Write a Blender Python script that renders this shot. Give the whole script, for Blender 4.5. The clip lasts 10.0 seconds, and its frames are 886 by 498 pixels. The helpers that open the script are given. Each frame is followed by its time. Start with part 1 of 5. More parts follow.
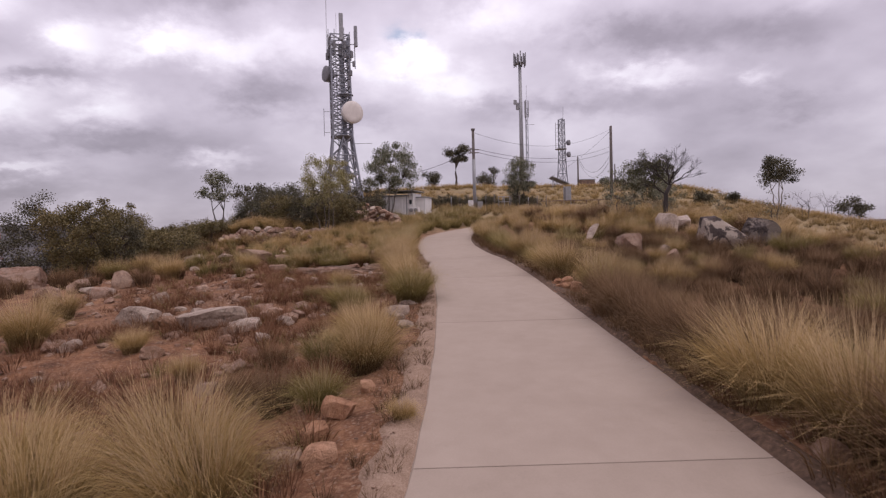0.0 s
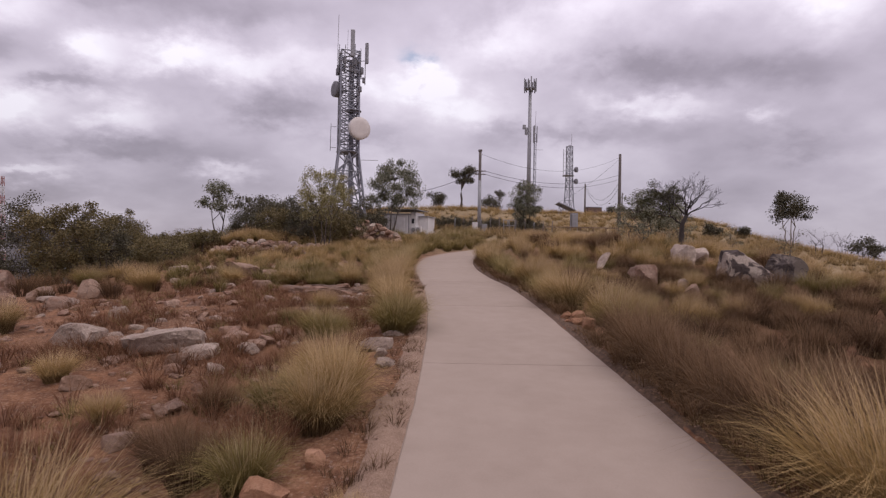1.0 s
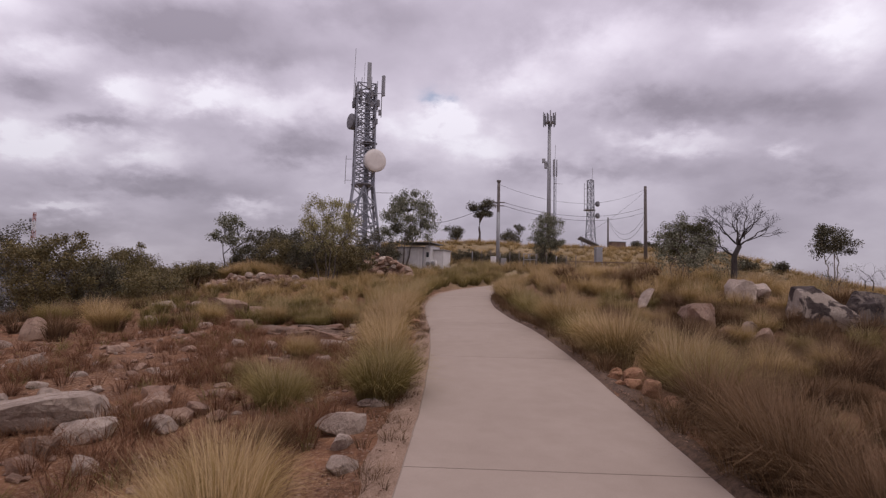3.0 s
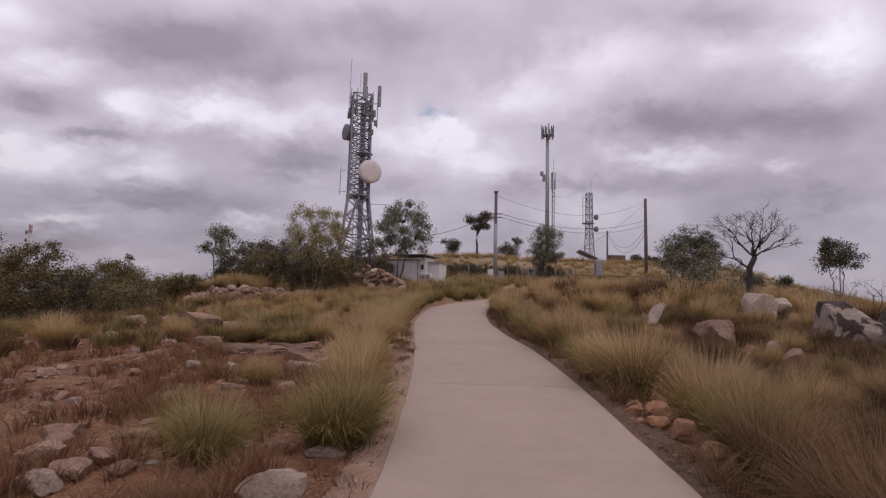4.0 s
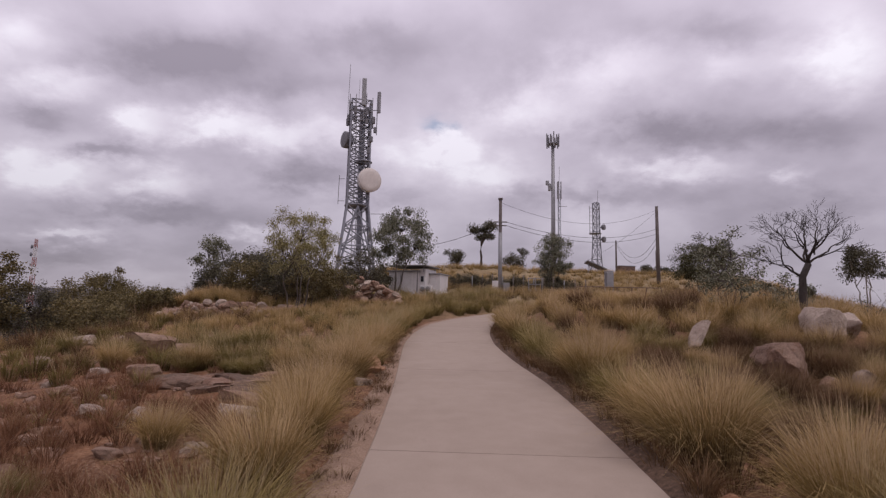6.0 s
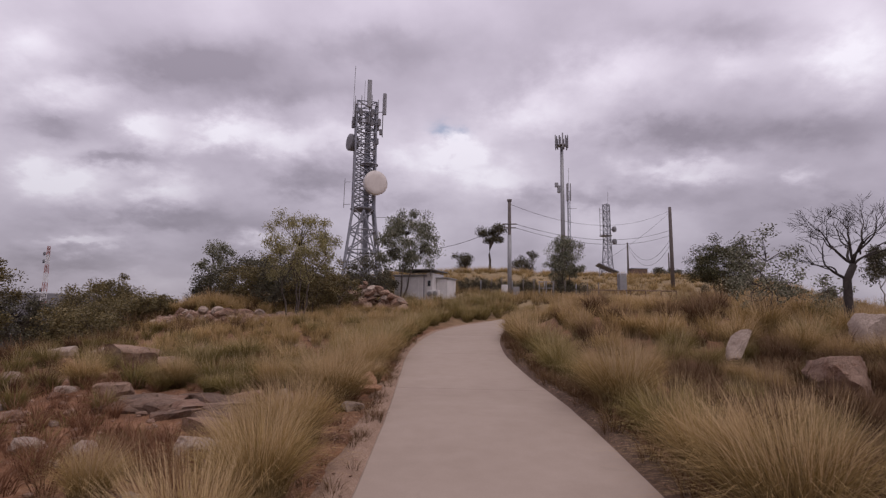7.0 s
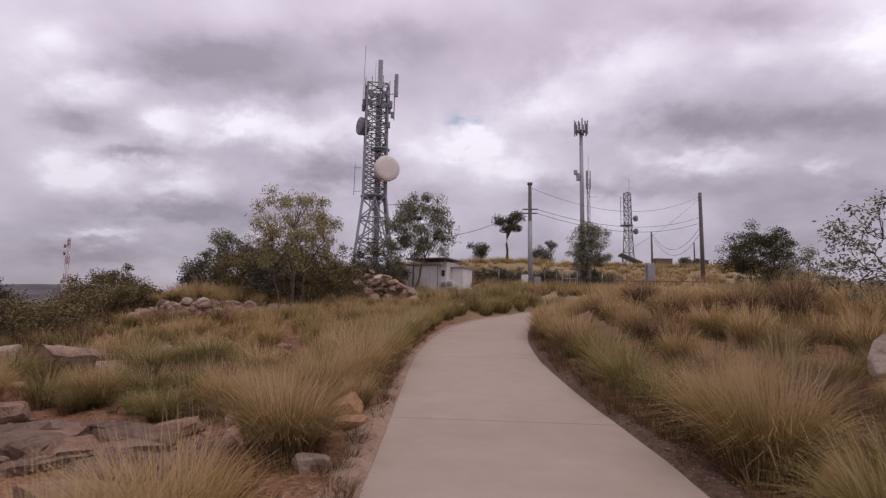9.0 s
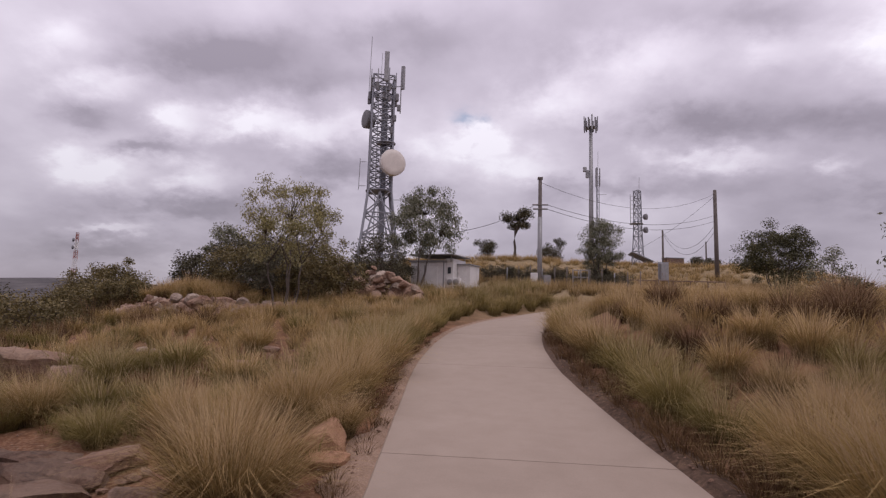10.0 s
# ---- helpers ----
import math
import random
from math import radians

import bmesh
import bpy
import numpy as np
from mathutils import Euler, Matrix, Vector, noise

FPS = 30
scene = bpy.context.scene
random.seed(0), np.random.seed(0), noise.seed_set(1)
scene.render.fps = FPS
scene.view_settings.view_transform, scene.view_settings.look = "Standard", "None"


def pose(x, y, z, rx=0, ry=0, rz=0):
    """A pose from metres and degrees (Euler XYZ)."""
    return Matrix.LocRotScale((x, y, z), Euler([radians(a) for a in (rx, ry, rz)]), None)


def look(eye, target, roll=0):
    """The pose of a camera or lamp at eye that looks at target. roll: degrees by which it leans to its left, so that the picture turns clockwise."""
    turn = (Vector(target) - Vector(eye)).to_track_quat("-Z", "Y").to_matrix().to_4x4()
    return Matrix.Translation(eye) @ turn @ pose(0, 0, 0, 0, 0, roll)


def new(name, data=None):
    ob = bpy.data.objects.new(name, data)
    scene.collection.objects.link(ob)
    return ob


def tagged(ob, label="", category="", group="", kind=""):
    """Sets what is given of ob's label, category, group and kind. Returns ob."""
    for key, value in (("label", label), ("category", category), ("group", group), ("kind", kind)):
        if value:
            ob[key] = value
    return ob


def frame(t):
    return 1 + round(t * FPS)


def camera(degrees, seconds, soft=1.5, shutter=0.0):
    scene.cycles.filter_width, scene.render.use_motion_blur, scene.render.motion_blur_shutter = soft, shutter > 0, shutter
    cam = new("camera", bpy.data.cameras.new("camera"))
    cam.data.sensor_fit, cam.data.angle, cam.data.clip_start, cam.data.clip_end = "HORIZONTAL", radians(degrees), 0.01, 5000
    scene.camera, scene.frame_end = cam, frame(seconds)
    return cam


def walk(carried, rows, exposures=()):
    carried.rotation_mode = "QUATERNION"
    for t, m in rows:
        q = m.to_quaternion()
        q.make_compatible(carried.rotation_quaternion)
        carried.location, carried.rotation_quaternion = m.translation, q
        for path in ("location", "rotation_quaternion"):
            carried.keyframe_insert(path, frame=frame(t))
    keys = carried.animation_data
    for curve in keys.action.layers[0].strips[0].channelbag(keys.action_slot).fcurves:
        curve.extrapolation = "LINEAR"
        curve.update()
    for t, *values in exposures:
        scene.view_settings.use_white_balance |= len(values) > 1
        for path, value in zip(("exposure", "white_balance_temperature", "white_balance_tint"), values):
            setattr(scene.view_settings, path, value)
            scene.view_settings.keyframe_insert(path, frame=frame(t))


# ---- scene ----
cam = camera(81.4, 10.0, 1.28, 0.2)
PATH = [
    (0, (0.134, -1.347, 1.676), (0.139, 0.652, 1.594), -1.7),
    (0.5, (0.186, -0.638, 1.679), (0.163, 1.361, 1.633), -0.6),
    (1, (0.284, 0.019, 1.671), (0.277, 2.018, 1.672), 1.0),
    (1.5, (0.341, 0.714, 1.666), (0.305, 2.714, 1.691), 1.3),
    (2, (0.399, 1.341, 1.647), (0.361, 3.34, 1.7), 1.4),
    (2.5, (0.445, 1.974, 1.637), (0.362, 3.97, 1.73), 1.2),
    (4, (0.653, 4.006, 1.633), (0.576, 5.996, 1.825), 1.4),
    (4.5, (0.781, 4.747, 1.623), (0.725, 6.738, 1.811), 1.0),
    (5, (0.807, 5.366, 1.65), (0.719, 7.355, 1.837), 0.9),
    (5.5, (0.824, 5.995, 1.684), (0.736, 7.981, 1.897), 1.1),
    (7, (0.876, 7.744, 1.857), (0.745, 9.723, 2.11), 0.8),
    (7.5, (0.822, 8.529, 1.849), (0.684, 10.51, 2.083), 0.5),
    (8, (0.797, 9.157, 1.85), (0.659, 11.142, 2.063), 0.2),
    (8.5, (0.736, 9.894, 1.873), (0.556, 11.874, 2.082), 0.3),
    (9, (0.664, 10.615, 1.891), (0.476, 12.594, 2.112), 0.9),
    (9.5, (0.588, 11.325, 1.907), (0.375, 13.3, 2.135), 1.2),
    (10, (0.535, 11.931, 1.949), (0.323, 13.908, 2.16), 1.5),
]
EXPOSURE = [(0, 0.0), (1, -0.13), (2.5, -0.26), (4.5, -0.36), (5.5, -0.30), (7, -0.36), (8, -0.26), (10, -0.24)]
walk(cam, [(t, look(eye, target, roll)) for t, eye, target, roll in PATH], EXPOSURE)

# ---- world, sun ----
world = bpy.data.worlds.new("overcast_sky")
scene.world = world
world.use_nodes = True
wn, wl = world.node_tree.nodes, world.node_tree.links
wn.clear()


def wnode(kind, **settings):
    n = wn.new(kind)
    for k, v in settings.items():
        n.inputs[k].default_value = v
    return n


w_out = wn.new("ShaderNodeOutputWorld")
w_bg = wnode("ShaderNodeBackground", Strength=1.0)
sky = wn.new("ShaderNodeTexSky")
sky.sky_type, sky.sun_disc = "NISHITA", False
sky.sun_elevation, sky.sun_rotation = radians(58), radians(-40)
sky_gain = wn.new("ShaderNodeVectorMath")
sky_gain.operation = "SCALE"
sky_gain.inputs["Scale"].default_value = 0.10
wl.new(sky.outputs["Color"], sky_gain.inputs[0])
w_tc = wn.new("ShaderNodeTexCoord")
w_sep = wn.new("ShaderNodeSeparateXYZ")
wl.new(w_tc.outputs["Generated"], w_sep.inputs[0])


def wmath(op, a, b):
    n = wn.new("ShaderNodeMath")
    n.operation = op
    for i, v in enumerate((a, b)):
        if isinstance(v, (int, float)):
            n.inputs[i].default_value = v
        else:
            wl.new(v, n.inputs[i])
    return n.outputs[0]


# cloud deck seen in perspective: direction projected on a high, domed layer
w_up = wmath("ADD", wmath("MAXIMUM", w_sep.outputs["Z"], 0.0), 0.42)
w_cmb = wn.new("ShaderNodeCombineXYZ")
wl.new(wmath("DIVIDE", w_sep.outputs["X"], w_up), w_cmb.inputs[0])
wl.new(wmath("DIVIDE", w_sep.outputs["Y"], w_up), w_cmb.inputs[1])
w_map = wn.new("ShaderNodeMapping")
w_map.inputs["Location"].default_value = (3.1, 1.7, 0.4)
wl.new(w_cmb.outputs[0], w_map.inputs["Vector"])
w_big = wnode("ShaderNodeTexNoise", Scale=2.0, Detail=3.0, Roughness=0.42, Distortion=0.0)
w_fine = wnode("ShaderNodeTexNoise", Scale=5.0, Detail=6.0, Roughness=0.52, Distortion=0.0)
for n in (w_big, w_fine):
    wl.new(w_map.outputs[0], n.inputs["Vector"])
w_mixn = wmath("ADD", wmath("MULTIPLY", w_big.outputs["Fac"], 0.66), wmath("MULTIPLY", w_fine.outputs["Fac"], 0.34))
# thin and thick places of the deck ahead: across and up (tangents), half widths, how much brighter
CLOUDS = ((-0.53, 0.375, 0.087, 0.032, 0.95), (-0.691, 0.381, 0.049, 0.033, 0.7), (-0.399, 0.348, 0.086, 0.025, 0.55), (-0.876, 0.466, 0.101, 0.038, 0.65), (-0.86, 0.26, 0.076, 0.028, 0.85),
          (-0.639, 0.248, 0.069, 0.032, 0.65), (-0.937, 0.301, 0.047, 0.023, 0.5), (-0.025, 0.327, 0.043, 0.032, 1.0), (0.043, 0.267, 0.067, 0.031, 0.5), (0.273, 0.489, 0.147, 0.057, 0.5),
          (0.746, 0.512, 0.1, 0.067, 0.75), (0.412, 0.284, 0.094, 0.018, 0.55), (0.61, 0.272, 0.034, 0.015, 0.4), (0.138, 0.407, 0.102, 0.051, 0.45), (-0.422, 0.148, 0.056, 0.016, 0.5),
          (-0.11, 0.318, 0.068, 0.04, 0.35), (-0.967, 0.567, 0.084, 0.048, 0.45), (-0.818, 0.137, 0.08, 0.009, 0.4), (0.517, 0.489, 0.067, 0.034, 0.3), (-0.26, 0.364, 0.057, 0.029, 0.3))
SHADES = ((-0.588, 0.515, 0.224, 0.049, -0.6), (-0.302, 0.265, 0.108, 0.036, -0.55), (-0.751, 0.315, 0.093, 0.016, -0.5), (0.403, 0.355, 0.156, 0.029, -0.5), (-0.68, 0.185, 0.195, 0.021, -0.45),
          (0.662, 0.362, 0.099, 0.029, -0.4), (-0.197, 0.551, 0.128, 0.035, -0.35), (0.248, 0.229, 0.188, 0.022, -0.35), (-0.909, 0.38, 0.071, 0.021, -0.45), (0.707, 0.217, 0.097, 0.028, -0.35),
          (-0.358, 0.454, 0.128, 0.028, -0.3), (0.531, 0.572, 0.17, 0.029, -0.25), (-0.825, 0.097, 0.171, 0.023, -0.35), (-0.141, 0.22, 0.067, 0.022, -0.3))
w_fwd = wmath("MAXIMUM", w_sep.outputs["Y"], 0.05)
w_sep2 = wn.new("ShaderNodeSeparateColor")
w_rag = wnode("ShaderNodeTexNoise", Scale=11.0, Detail=5.0, Roughness=0.6, Distortion=0.0)
wl.new(w_map.outputs[0], w_rag.inputs["Vector"])
wl.new(w_rag.outputs["Color"], w_sep2.inputs[0])
w_u = wmath("ADD", wmath("DIVIDE", w_sep.outputs["X"], w_fwd), wmath("MULTIPLY", wmath("SUBTRACT", w_sep2.outputs[0], 0.5), 0.14))
w_w = wmath("ADD", wmath("DIVIDE", w_sep.outputs["Z"], w_fwd), wmath("MULTIPLY", wmath("SUBTRACT", w_sep2.outputs[1], 0.5), 0.085))
w_sum = wmath("ADD", wmath("MULTIPLY", wmath("SUBTRACT", w_mixn, 0.5), 0.5), 0.51)
# each place is broken up by the fine billows of the deck
w_billow = wmath("ADD", wmath("MULTIPLY", wmath("SUBTRACT", w_rag.outputs["Fac"], 0.5), 1.6), 1.0)
for u0, w0, su, sw, gain in CLOUDS + SHADES:
    du = wmath("DIVIDE", wmath("SUBTRACT", w_u, u0), su * 1.05)
    dw = wmath("DIVIDE", wmath("SUBTRACT", w_w, w0), sw * 1.05)
    g = wmath("POWER", 2.718, wmath("MULTIPLY", wmath("ADD", wmath("MULTIPLY", du, du), wmath("MULTIPLY", dw, dw)), -1.0))
    w_sum = wmath("ADD", w_sum, wmath("MULTIPLY", wmath("MULTIPLY", g, w_billow), gain * 0.275))
w_ramp = wn.new("ShaderNodeValToRGB")
el = w_ramp.color_ramp.elements
el[0].position, el[0].color = 0.33, (0.335, 0.289, 0.354, 1)
el[1].position, el[1].color = 0.70, (0.97, 0.915, 1.02, 1)
for pos, col in ((0.42, (0.443, 0.387, 0.47, 1)), (0.50, (0.59, 0.522, 0.626, 1)), (0.59, (0.785, 0.71, 0.825, 1))):
    e = el.new(pos)
    e.color = col
wl.new(w_sum, w_ramp.inputs[0])
# the deck is denser and greyer towards the horizon, brighter overhead
w_zen = wn.new("ShaderNodeMapRange")
w_zen.inputs["From Min"].default_value, w_zen.inputs["From Max"].default_value = 0.0, 0.9
w_zen.inputs["To Min"].default_value, w_zen.inputs["To Max"].default_value = 0.74, 1.95
wl.new(w_sep.outputs["Z"], w_zen.inputs["Value"])
w_cloud = wn.new("ShaderNodeVectorMath")
w_cloud.operation = "SCALE"
wl.new(w_ramp.outputs[0], w_cloud.inputs[0])
wl.new(w_zen.outputs[0], w_cloud.inputs["Scale"])
w_mix = wn.new("ShaderNodeMix")
w_mix.data_type = "RGBA"
# one small gap lets the blue through
w_gu, w_gw = wmath("DIVIDE", wmath("SUBTRACT", w_u, -0.055), 0.035), wmath("DIVIDE", wmath("SUBTRACT", w_w, 0.372), 0.013)
w_gap = wmath("POWER", 2.718, wmath("MULTIPLY", wmath("ADD", wmath("MULTIPLY", w_gu, w_gu), wmath("MULTIPLY", w_gw, w_gw)), -1.0))
wl.new(wmath("SUBTRACT", 0.95, wmath("MULTIPLY", w_gap, 0.6)), w_mix.inputs["Factor"])
wl.new(sky_gain.outputs[0], w_mix.inputs[6])
wl.new(w_cloud.outputs[0], w_mix.inputs[7])
wl.new(w_mix.outputs[2], w_bg.inputs["Color"])
wl.new(w_bg.outputs[0], w_out.inputs[0])

sun_data = bpy.data.lights.new("sun", "SUN")
sun_data.energy, sun_data.angle, sun_data.color = 0.9, radians(25), (1.0, 0.95, 0.88)
sun = new("sun", sun_data)
sun.matrix_world = look((20, -12, 60), (0, 12, 0))

# ---- materials ----


class Nodes:
    """A node material with a principled shader, and short ways to add noise, ramps and bump."""

    def __init__(self, name, roughness=0.8, metallic=0.0, specular=0.3):
        self.mat = bpy.data.materials.new(name)
        self.mat.use_nodes = True
        self.t = self.mat.node_tree
        self.p = self.t.nodes["Principled BSDF"]
        self.p.inputs["Roughness"].default_value = roughness
        self.p.inputs["Metallic"].default_value = metallic
        self.p.inputs["Specular IOR Level"].default_value = specular
        self.out = self.t.nodes["Material Output"]

    def add(self, kind):
        return self.t.nodes.new(kind)

    def link(self, a, b):
        self.t.links.new(a, b)

    def coord(self, which="Object"):
        return self.add("ShaderNodeTexCoord").outputs[which]

    def position(self):
        return self.add("ShaderNodeNewGeometry").outputs["Position"]

    def noise(self, vec, scale, detail=4.0, rough=0.55, distortion=0.0):
        n = self.add("ShaderNodeTexNoise")
        n.inputs["Scale"].default_value, n.inputs["Detail"].default_value = scale, detail
        n.inputs["Roughness"].default_value, n.inputs["Distortion"].default_value = rough, distortion
        self.link(vec, n.inputs["Vector"])
        return n.outputs["Fac"]

    def ramp(self, fac, *stops):
        n = self.add("ShaderNodeValToRGB")
        e = n.color_ramp.elements
        while len(e) < len(stops):
            e.new(0.5)
        for el_, (pos_, col_) in zip(e, stops):
            el_.position, el_.color = pos_, (*col_, 1)
        self.link(fac, n.inputs[0])
        return n.outputs[0]

    def mix(self, fac, a, b, mode="MIX"):
        n = self.add("ShaderNodeMix")
        n.data_type, n.blend_type = "RGBA", mode
        for v, i in ((fac, 0), (a, 6), (b, 7)):
            if isinstance(v, (int, float)):
                n.inputs[i].default_value = v
            elif isinstance(v, tuple):
                n.inputs[i].default_value = (*v, 1)
            else:
                self.link(v, n.inputs[i])
        return n.outputs[2]

    def math(self, op, a, b=0.0):
        n = self.add("ShaderNodeMath")
        n.operation = op
        for i, v in enumerate((a, b)):
            if isinstance(v, (int, float)):
                n.inputs[i].default_value = v
            else:
                self.link(v, n.inputs[i])
        return n.outputs[0]

    def base(self, colour):
        if isinstance(colour, tuple):
            self.p.inputs["Base Color"].default_value = (*colour, 1)
        else:
            self.link(colour, self.p.inputs["Base Color"])

    def bump(self, height, strength, distance):
        n = self.add("ShaderNodeBump")
        n.inputs["Strength"].default_value, n.inputs["Distance"].default_value = strength, distance
        self.link(height, n.inputs["Height"])
        self.link(n.outputs[0], self.p.inputs["Normal"])

    def random(self):
        return self.add("ShaderNodeObjectInfo").outputs["Random"]


def concrete_mat():
    m = Nodes("brushed_concrete", 0.9, specular=0.2)
    g = m.position()
    big = m.noise(g, 0.55, 4, 0.6, 0.4)
    mid = m.noise(g, 3.5, 5, 0.6)
    fine = m.noise(g, 60, 3, 0.6)
    c = m.ramp(big, (0.3, (0.235, 0.178, 0.139)), (0.5, (0.29, 0.225, 0.178)), (0.72, (0.335, 0.264, 0.214)))
    c = m.mix(0.35, c, m.ramp(mid, (0.35, (0.235, 0.18, 0.141)), (0.65, (0.345, 0.272, 0.22))))
    c = m.mix(0.25, c, m.ramp(fine, (0.3, (0.27, 0.22, 0.18)), (0.7, (0.375, 0.302, 0.252))))
    stains = m.noise(g, 1.7, 6, 0.7, 1.2)
    c = m.mix(m.math("MULTIPLY", m.math("GREATER_THAN", stains, 0.66), 0.16), c, (0.2, 0.16, 0.13))
    c = m.mix(0.18, c, m.ramp(m.random(), (0, (0.34, 0.262, 0.205)), (1, (0.48, 0.385, 0.315))))
    m.base(c)
    m.bump(m.noise(g, 140, 2, 0.6), 0.25, 0.004)
    return m.mat


def ground_mat():
    m = Nodes("dry_hill_soil", 0.95, specular=0.15)
    g = m.position()
    big = m.noise(g, 0.32, 5, 0.6, 0.6)
    mid = m.noise(g, 2.2, 6, 0.65, 0.3)
    fine = m.noise(g, 22, 4, 0.7)
    soil = m.ramp(mid, (0.32, (0.07, 0.032, 0.02)), (0.47, (0.18, 0.082, 0.044)), (0.60, (0.31, 0.152, 0.08)), (0.74, (0.45, 0.27, 0.165)))
    litter = m.ramp(fine, (0.35, (0.065, 0.035, 0.022)), (0.52, (0.205, 0.11, 0.064)), (0.68, (0.42, 0.28, 0.185)))
    c = m.mix(m.ramp(big, (0.38, (0.2, 0.2, 0.2)), (0.62, (0.75, 0.75, 0.75))), soil, litter)
    pebble = m.add("ShaderNodeTexVoronoi")
    pebble.inputs["Scale"].default_value = 16
    m.link(g, pebble.inputs["Vector"])
    c = m.mix(m.math("MULTIPLY", m.math("LESS_THAN", pebble.outputs["Distance"], 0.22), 0.4), c, (0.36, 0.265, 0.2))
    # far off the land is scrub and straw rather than bare soil
    sep = m.add("ShaderNodeSeparateXYZ")
    m.link(g, sep.inputs[0])
    far = m.math("MULTIPLY", m.math("SUBTRACT", sep.outputs["Y"], 26.0), 0.08)
    far = m.math("MINIMUM", m.math("MAXIMUM", far, 0.0), 1.0)
    straw = m.ramp(m.noise(g, 0.9, 5, 0.65), (0.3, (0.14, 0.10, 0.06)), (0.5, (0.26, 0.19, 0.105)), (0.7, (0.36, 0.275, 0.165)))
    c = m.mix(far, c, straw)
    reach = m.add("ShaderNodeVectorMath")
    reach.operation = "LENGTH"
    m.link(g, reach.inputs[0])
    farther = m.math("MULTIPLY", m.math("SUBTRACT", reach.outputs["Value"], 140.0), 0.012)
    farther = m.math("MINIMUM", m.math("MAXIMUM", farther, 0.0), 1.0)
    # distant woodland, its colour paled and greyed to paint in the haze
    hazed_woods = m.ramp(m.noise(g, 0.012, 8, 0.7), (0.35, (0.06, 0.055, 0.058)), (0.65, (0.125, 0.112, 0.11)))
    c = m.mix(farther, c, hazed_woods)
    m.base(c)
    m.bump(m.math("ADD", m.noise(g, 14, 5, 0.7), m.math("MULTIPLY", m.noise(g, 60, 3, 0.6), 0.4)), 0.8, 0.05)
    return m.mat


def sand_mat():
    m = Nodes("sandy_verge", 0.95, specular=0.15)
    g = m.position()
    c = m.ramp(m.noise(g, 5, 6, 0.7, 0.4), (0.3, (0.16, 0.095, 0.06)), (0.5, (0.26, 0.167, 0.113)), (0.7, (0.37, 0.26, 0.187)))
    c = m.mix(0.4, c, m.ramp(m.noise(g, 70, 3, 0.7), (0.35, (0.16, 0.10, 0.07)), (0.65, (0.44, 0.33, 0.255))))
    m.base(c)
    m.bump(m.noise(g, 45, 4, 0.7), 0.7, 0.02)
    return m.mat


def rock_mat(name, dark, mid, pale, lichen=0.0):
    m = Nodes(name, 0.9, specular=0.2)
    g = m.position()
    c = m.ramp(m.noise(g, 2.6, 6, 0.65, 0.5), (0.32, dark), (0.5, mid), (0.68, pale))
    c = m.mix(0.45, c, m.ramp(m.noise(g, 26, 6, 0.75), (0.34, dark), (0.66, pale)))
    c = m.mix(m.ramp(m.noise(g, 5.5, 6, 0.7, 1.0), (0.36, (0.75, 0.75, 0.75)), (0.5, (0, 0, 0))), c, tuple(0.45 * v for v in dark))
    if lichen:
        spots = m.ramp(m.noise(g, 1.9, 5, 0.62, 0.7), (0.47, (0, 0, 0)), (0.52, (1, 1, 1)))
        c = m.mix(m.math("MULTIPLY", spots, lichen), c, (0.58, 0.475, 0.39))
    c = m.mix(0.3, c, m.ramp(m.random(), (0.0, dark), (0.6, mid), (1.0, pale)))
    m.base(c)
    m.bump(m.math("ADD", m.noise(g, 9, 6, 0.7), m.math("MULTIPLY", m.noise(g, 45, 4, 0.7), 0.4)), 0.9, 0.09)
    return m.mat


def grass_mat(name, shaded_root, middle, tip, plume):
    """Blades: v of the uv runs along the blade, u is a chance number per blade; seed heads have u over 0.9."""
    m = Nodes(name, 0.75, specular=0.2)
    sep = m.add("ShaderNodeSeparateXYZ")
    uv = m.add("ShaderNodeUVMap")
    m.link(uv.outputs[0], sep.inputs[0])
    # blade foot: thatch brown taken near black, painting in the shade inside the tuft
    c = m.ramp(sep.outputs["Y"], (0.24, shaded_root), (0.6, middle), (0.9, tip), (1.0, tip))
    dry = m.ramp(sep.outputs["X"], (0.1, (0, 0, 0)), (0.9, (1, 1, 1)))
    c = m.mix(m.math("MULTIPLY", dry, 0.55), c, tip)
    c = m.mix(m.math("MULTIPLY", m.math("GREATER_THAN", sep.outputs["X"], 0.9), m.math("GREATER_THAN", sep.outputs["Y"], 0.5)), c, plume)
    patch = m.noise(m.position(), 0.55, 3, 0.6)
    c = m.mix(m.ramp(patch, (0.35, (0, 0, 0)), (0.7, (0.45, 0.45, 0.45))), c, m.mix(0.5, c, tuple(0.55 * v for v in middle)))
    c = m.mix(0.25, c, m.ramp(m.random(), (0, shaded_root), (0.5, middle), (1, tip)))
    m.base(c)
    tr = m.add("ShaderNodeBsdfTranslucent")
    m.link(c, tr.inputs["Color"])
    mx = m.add("ShaderNodeMixShader")
    mx.inputs[0].default_value = 0.3
    m.link(m.p.outputs[0], mx.inputs[1])
    m.link(tr.outputs[0], mx.inputs[2])
    m.link(mx.outputs[0], m.out.inputs["Surface"])
    return m.mat


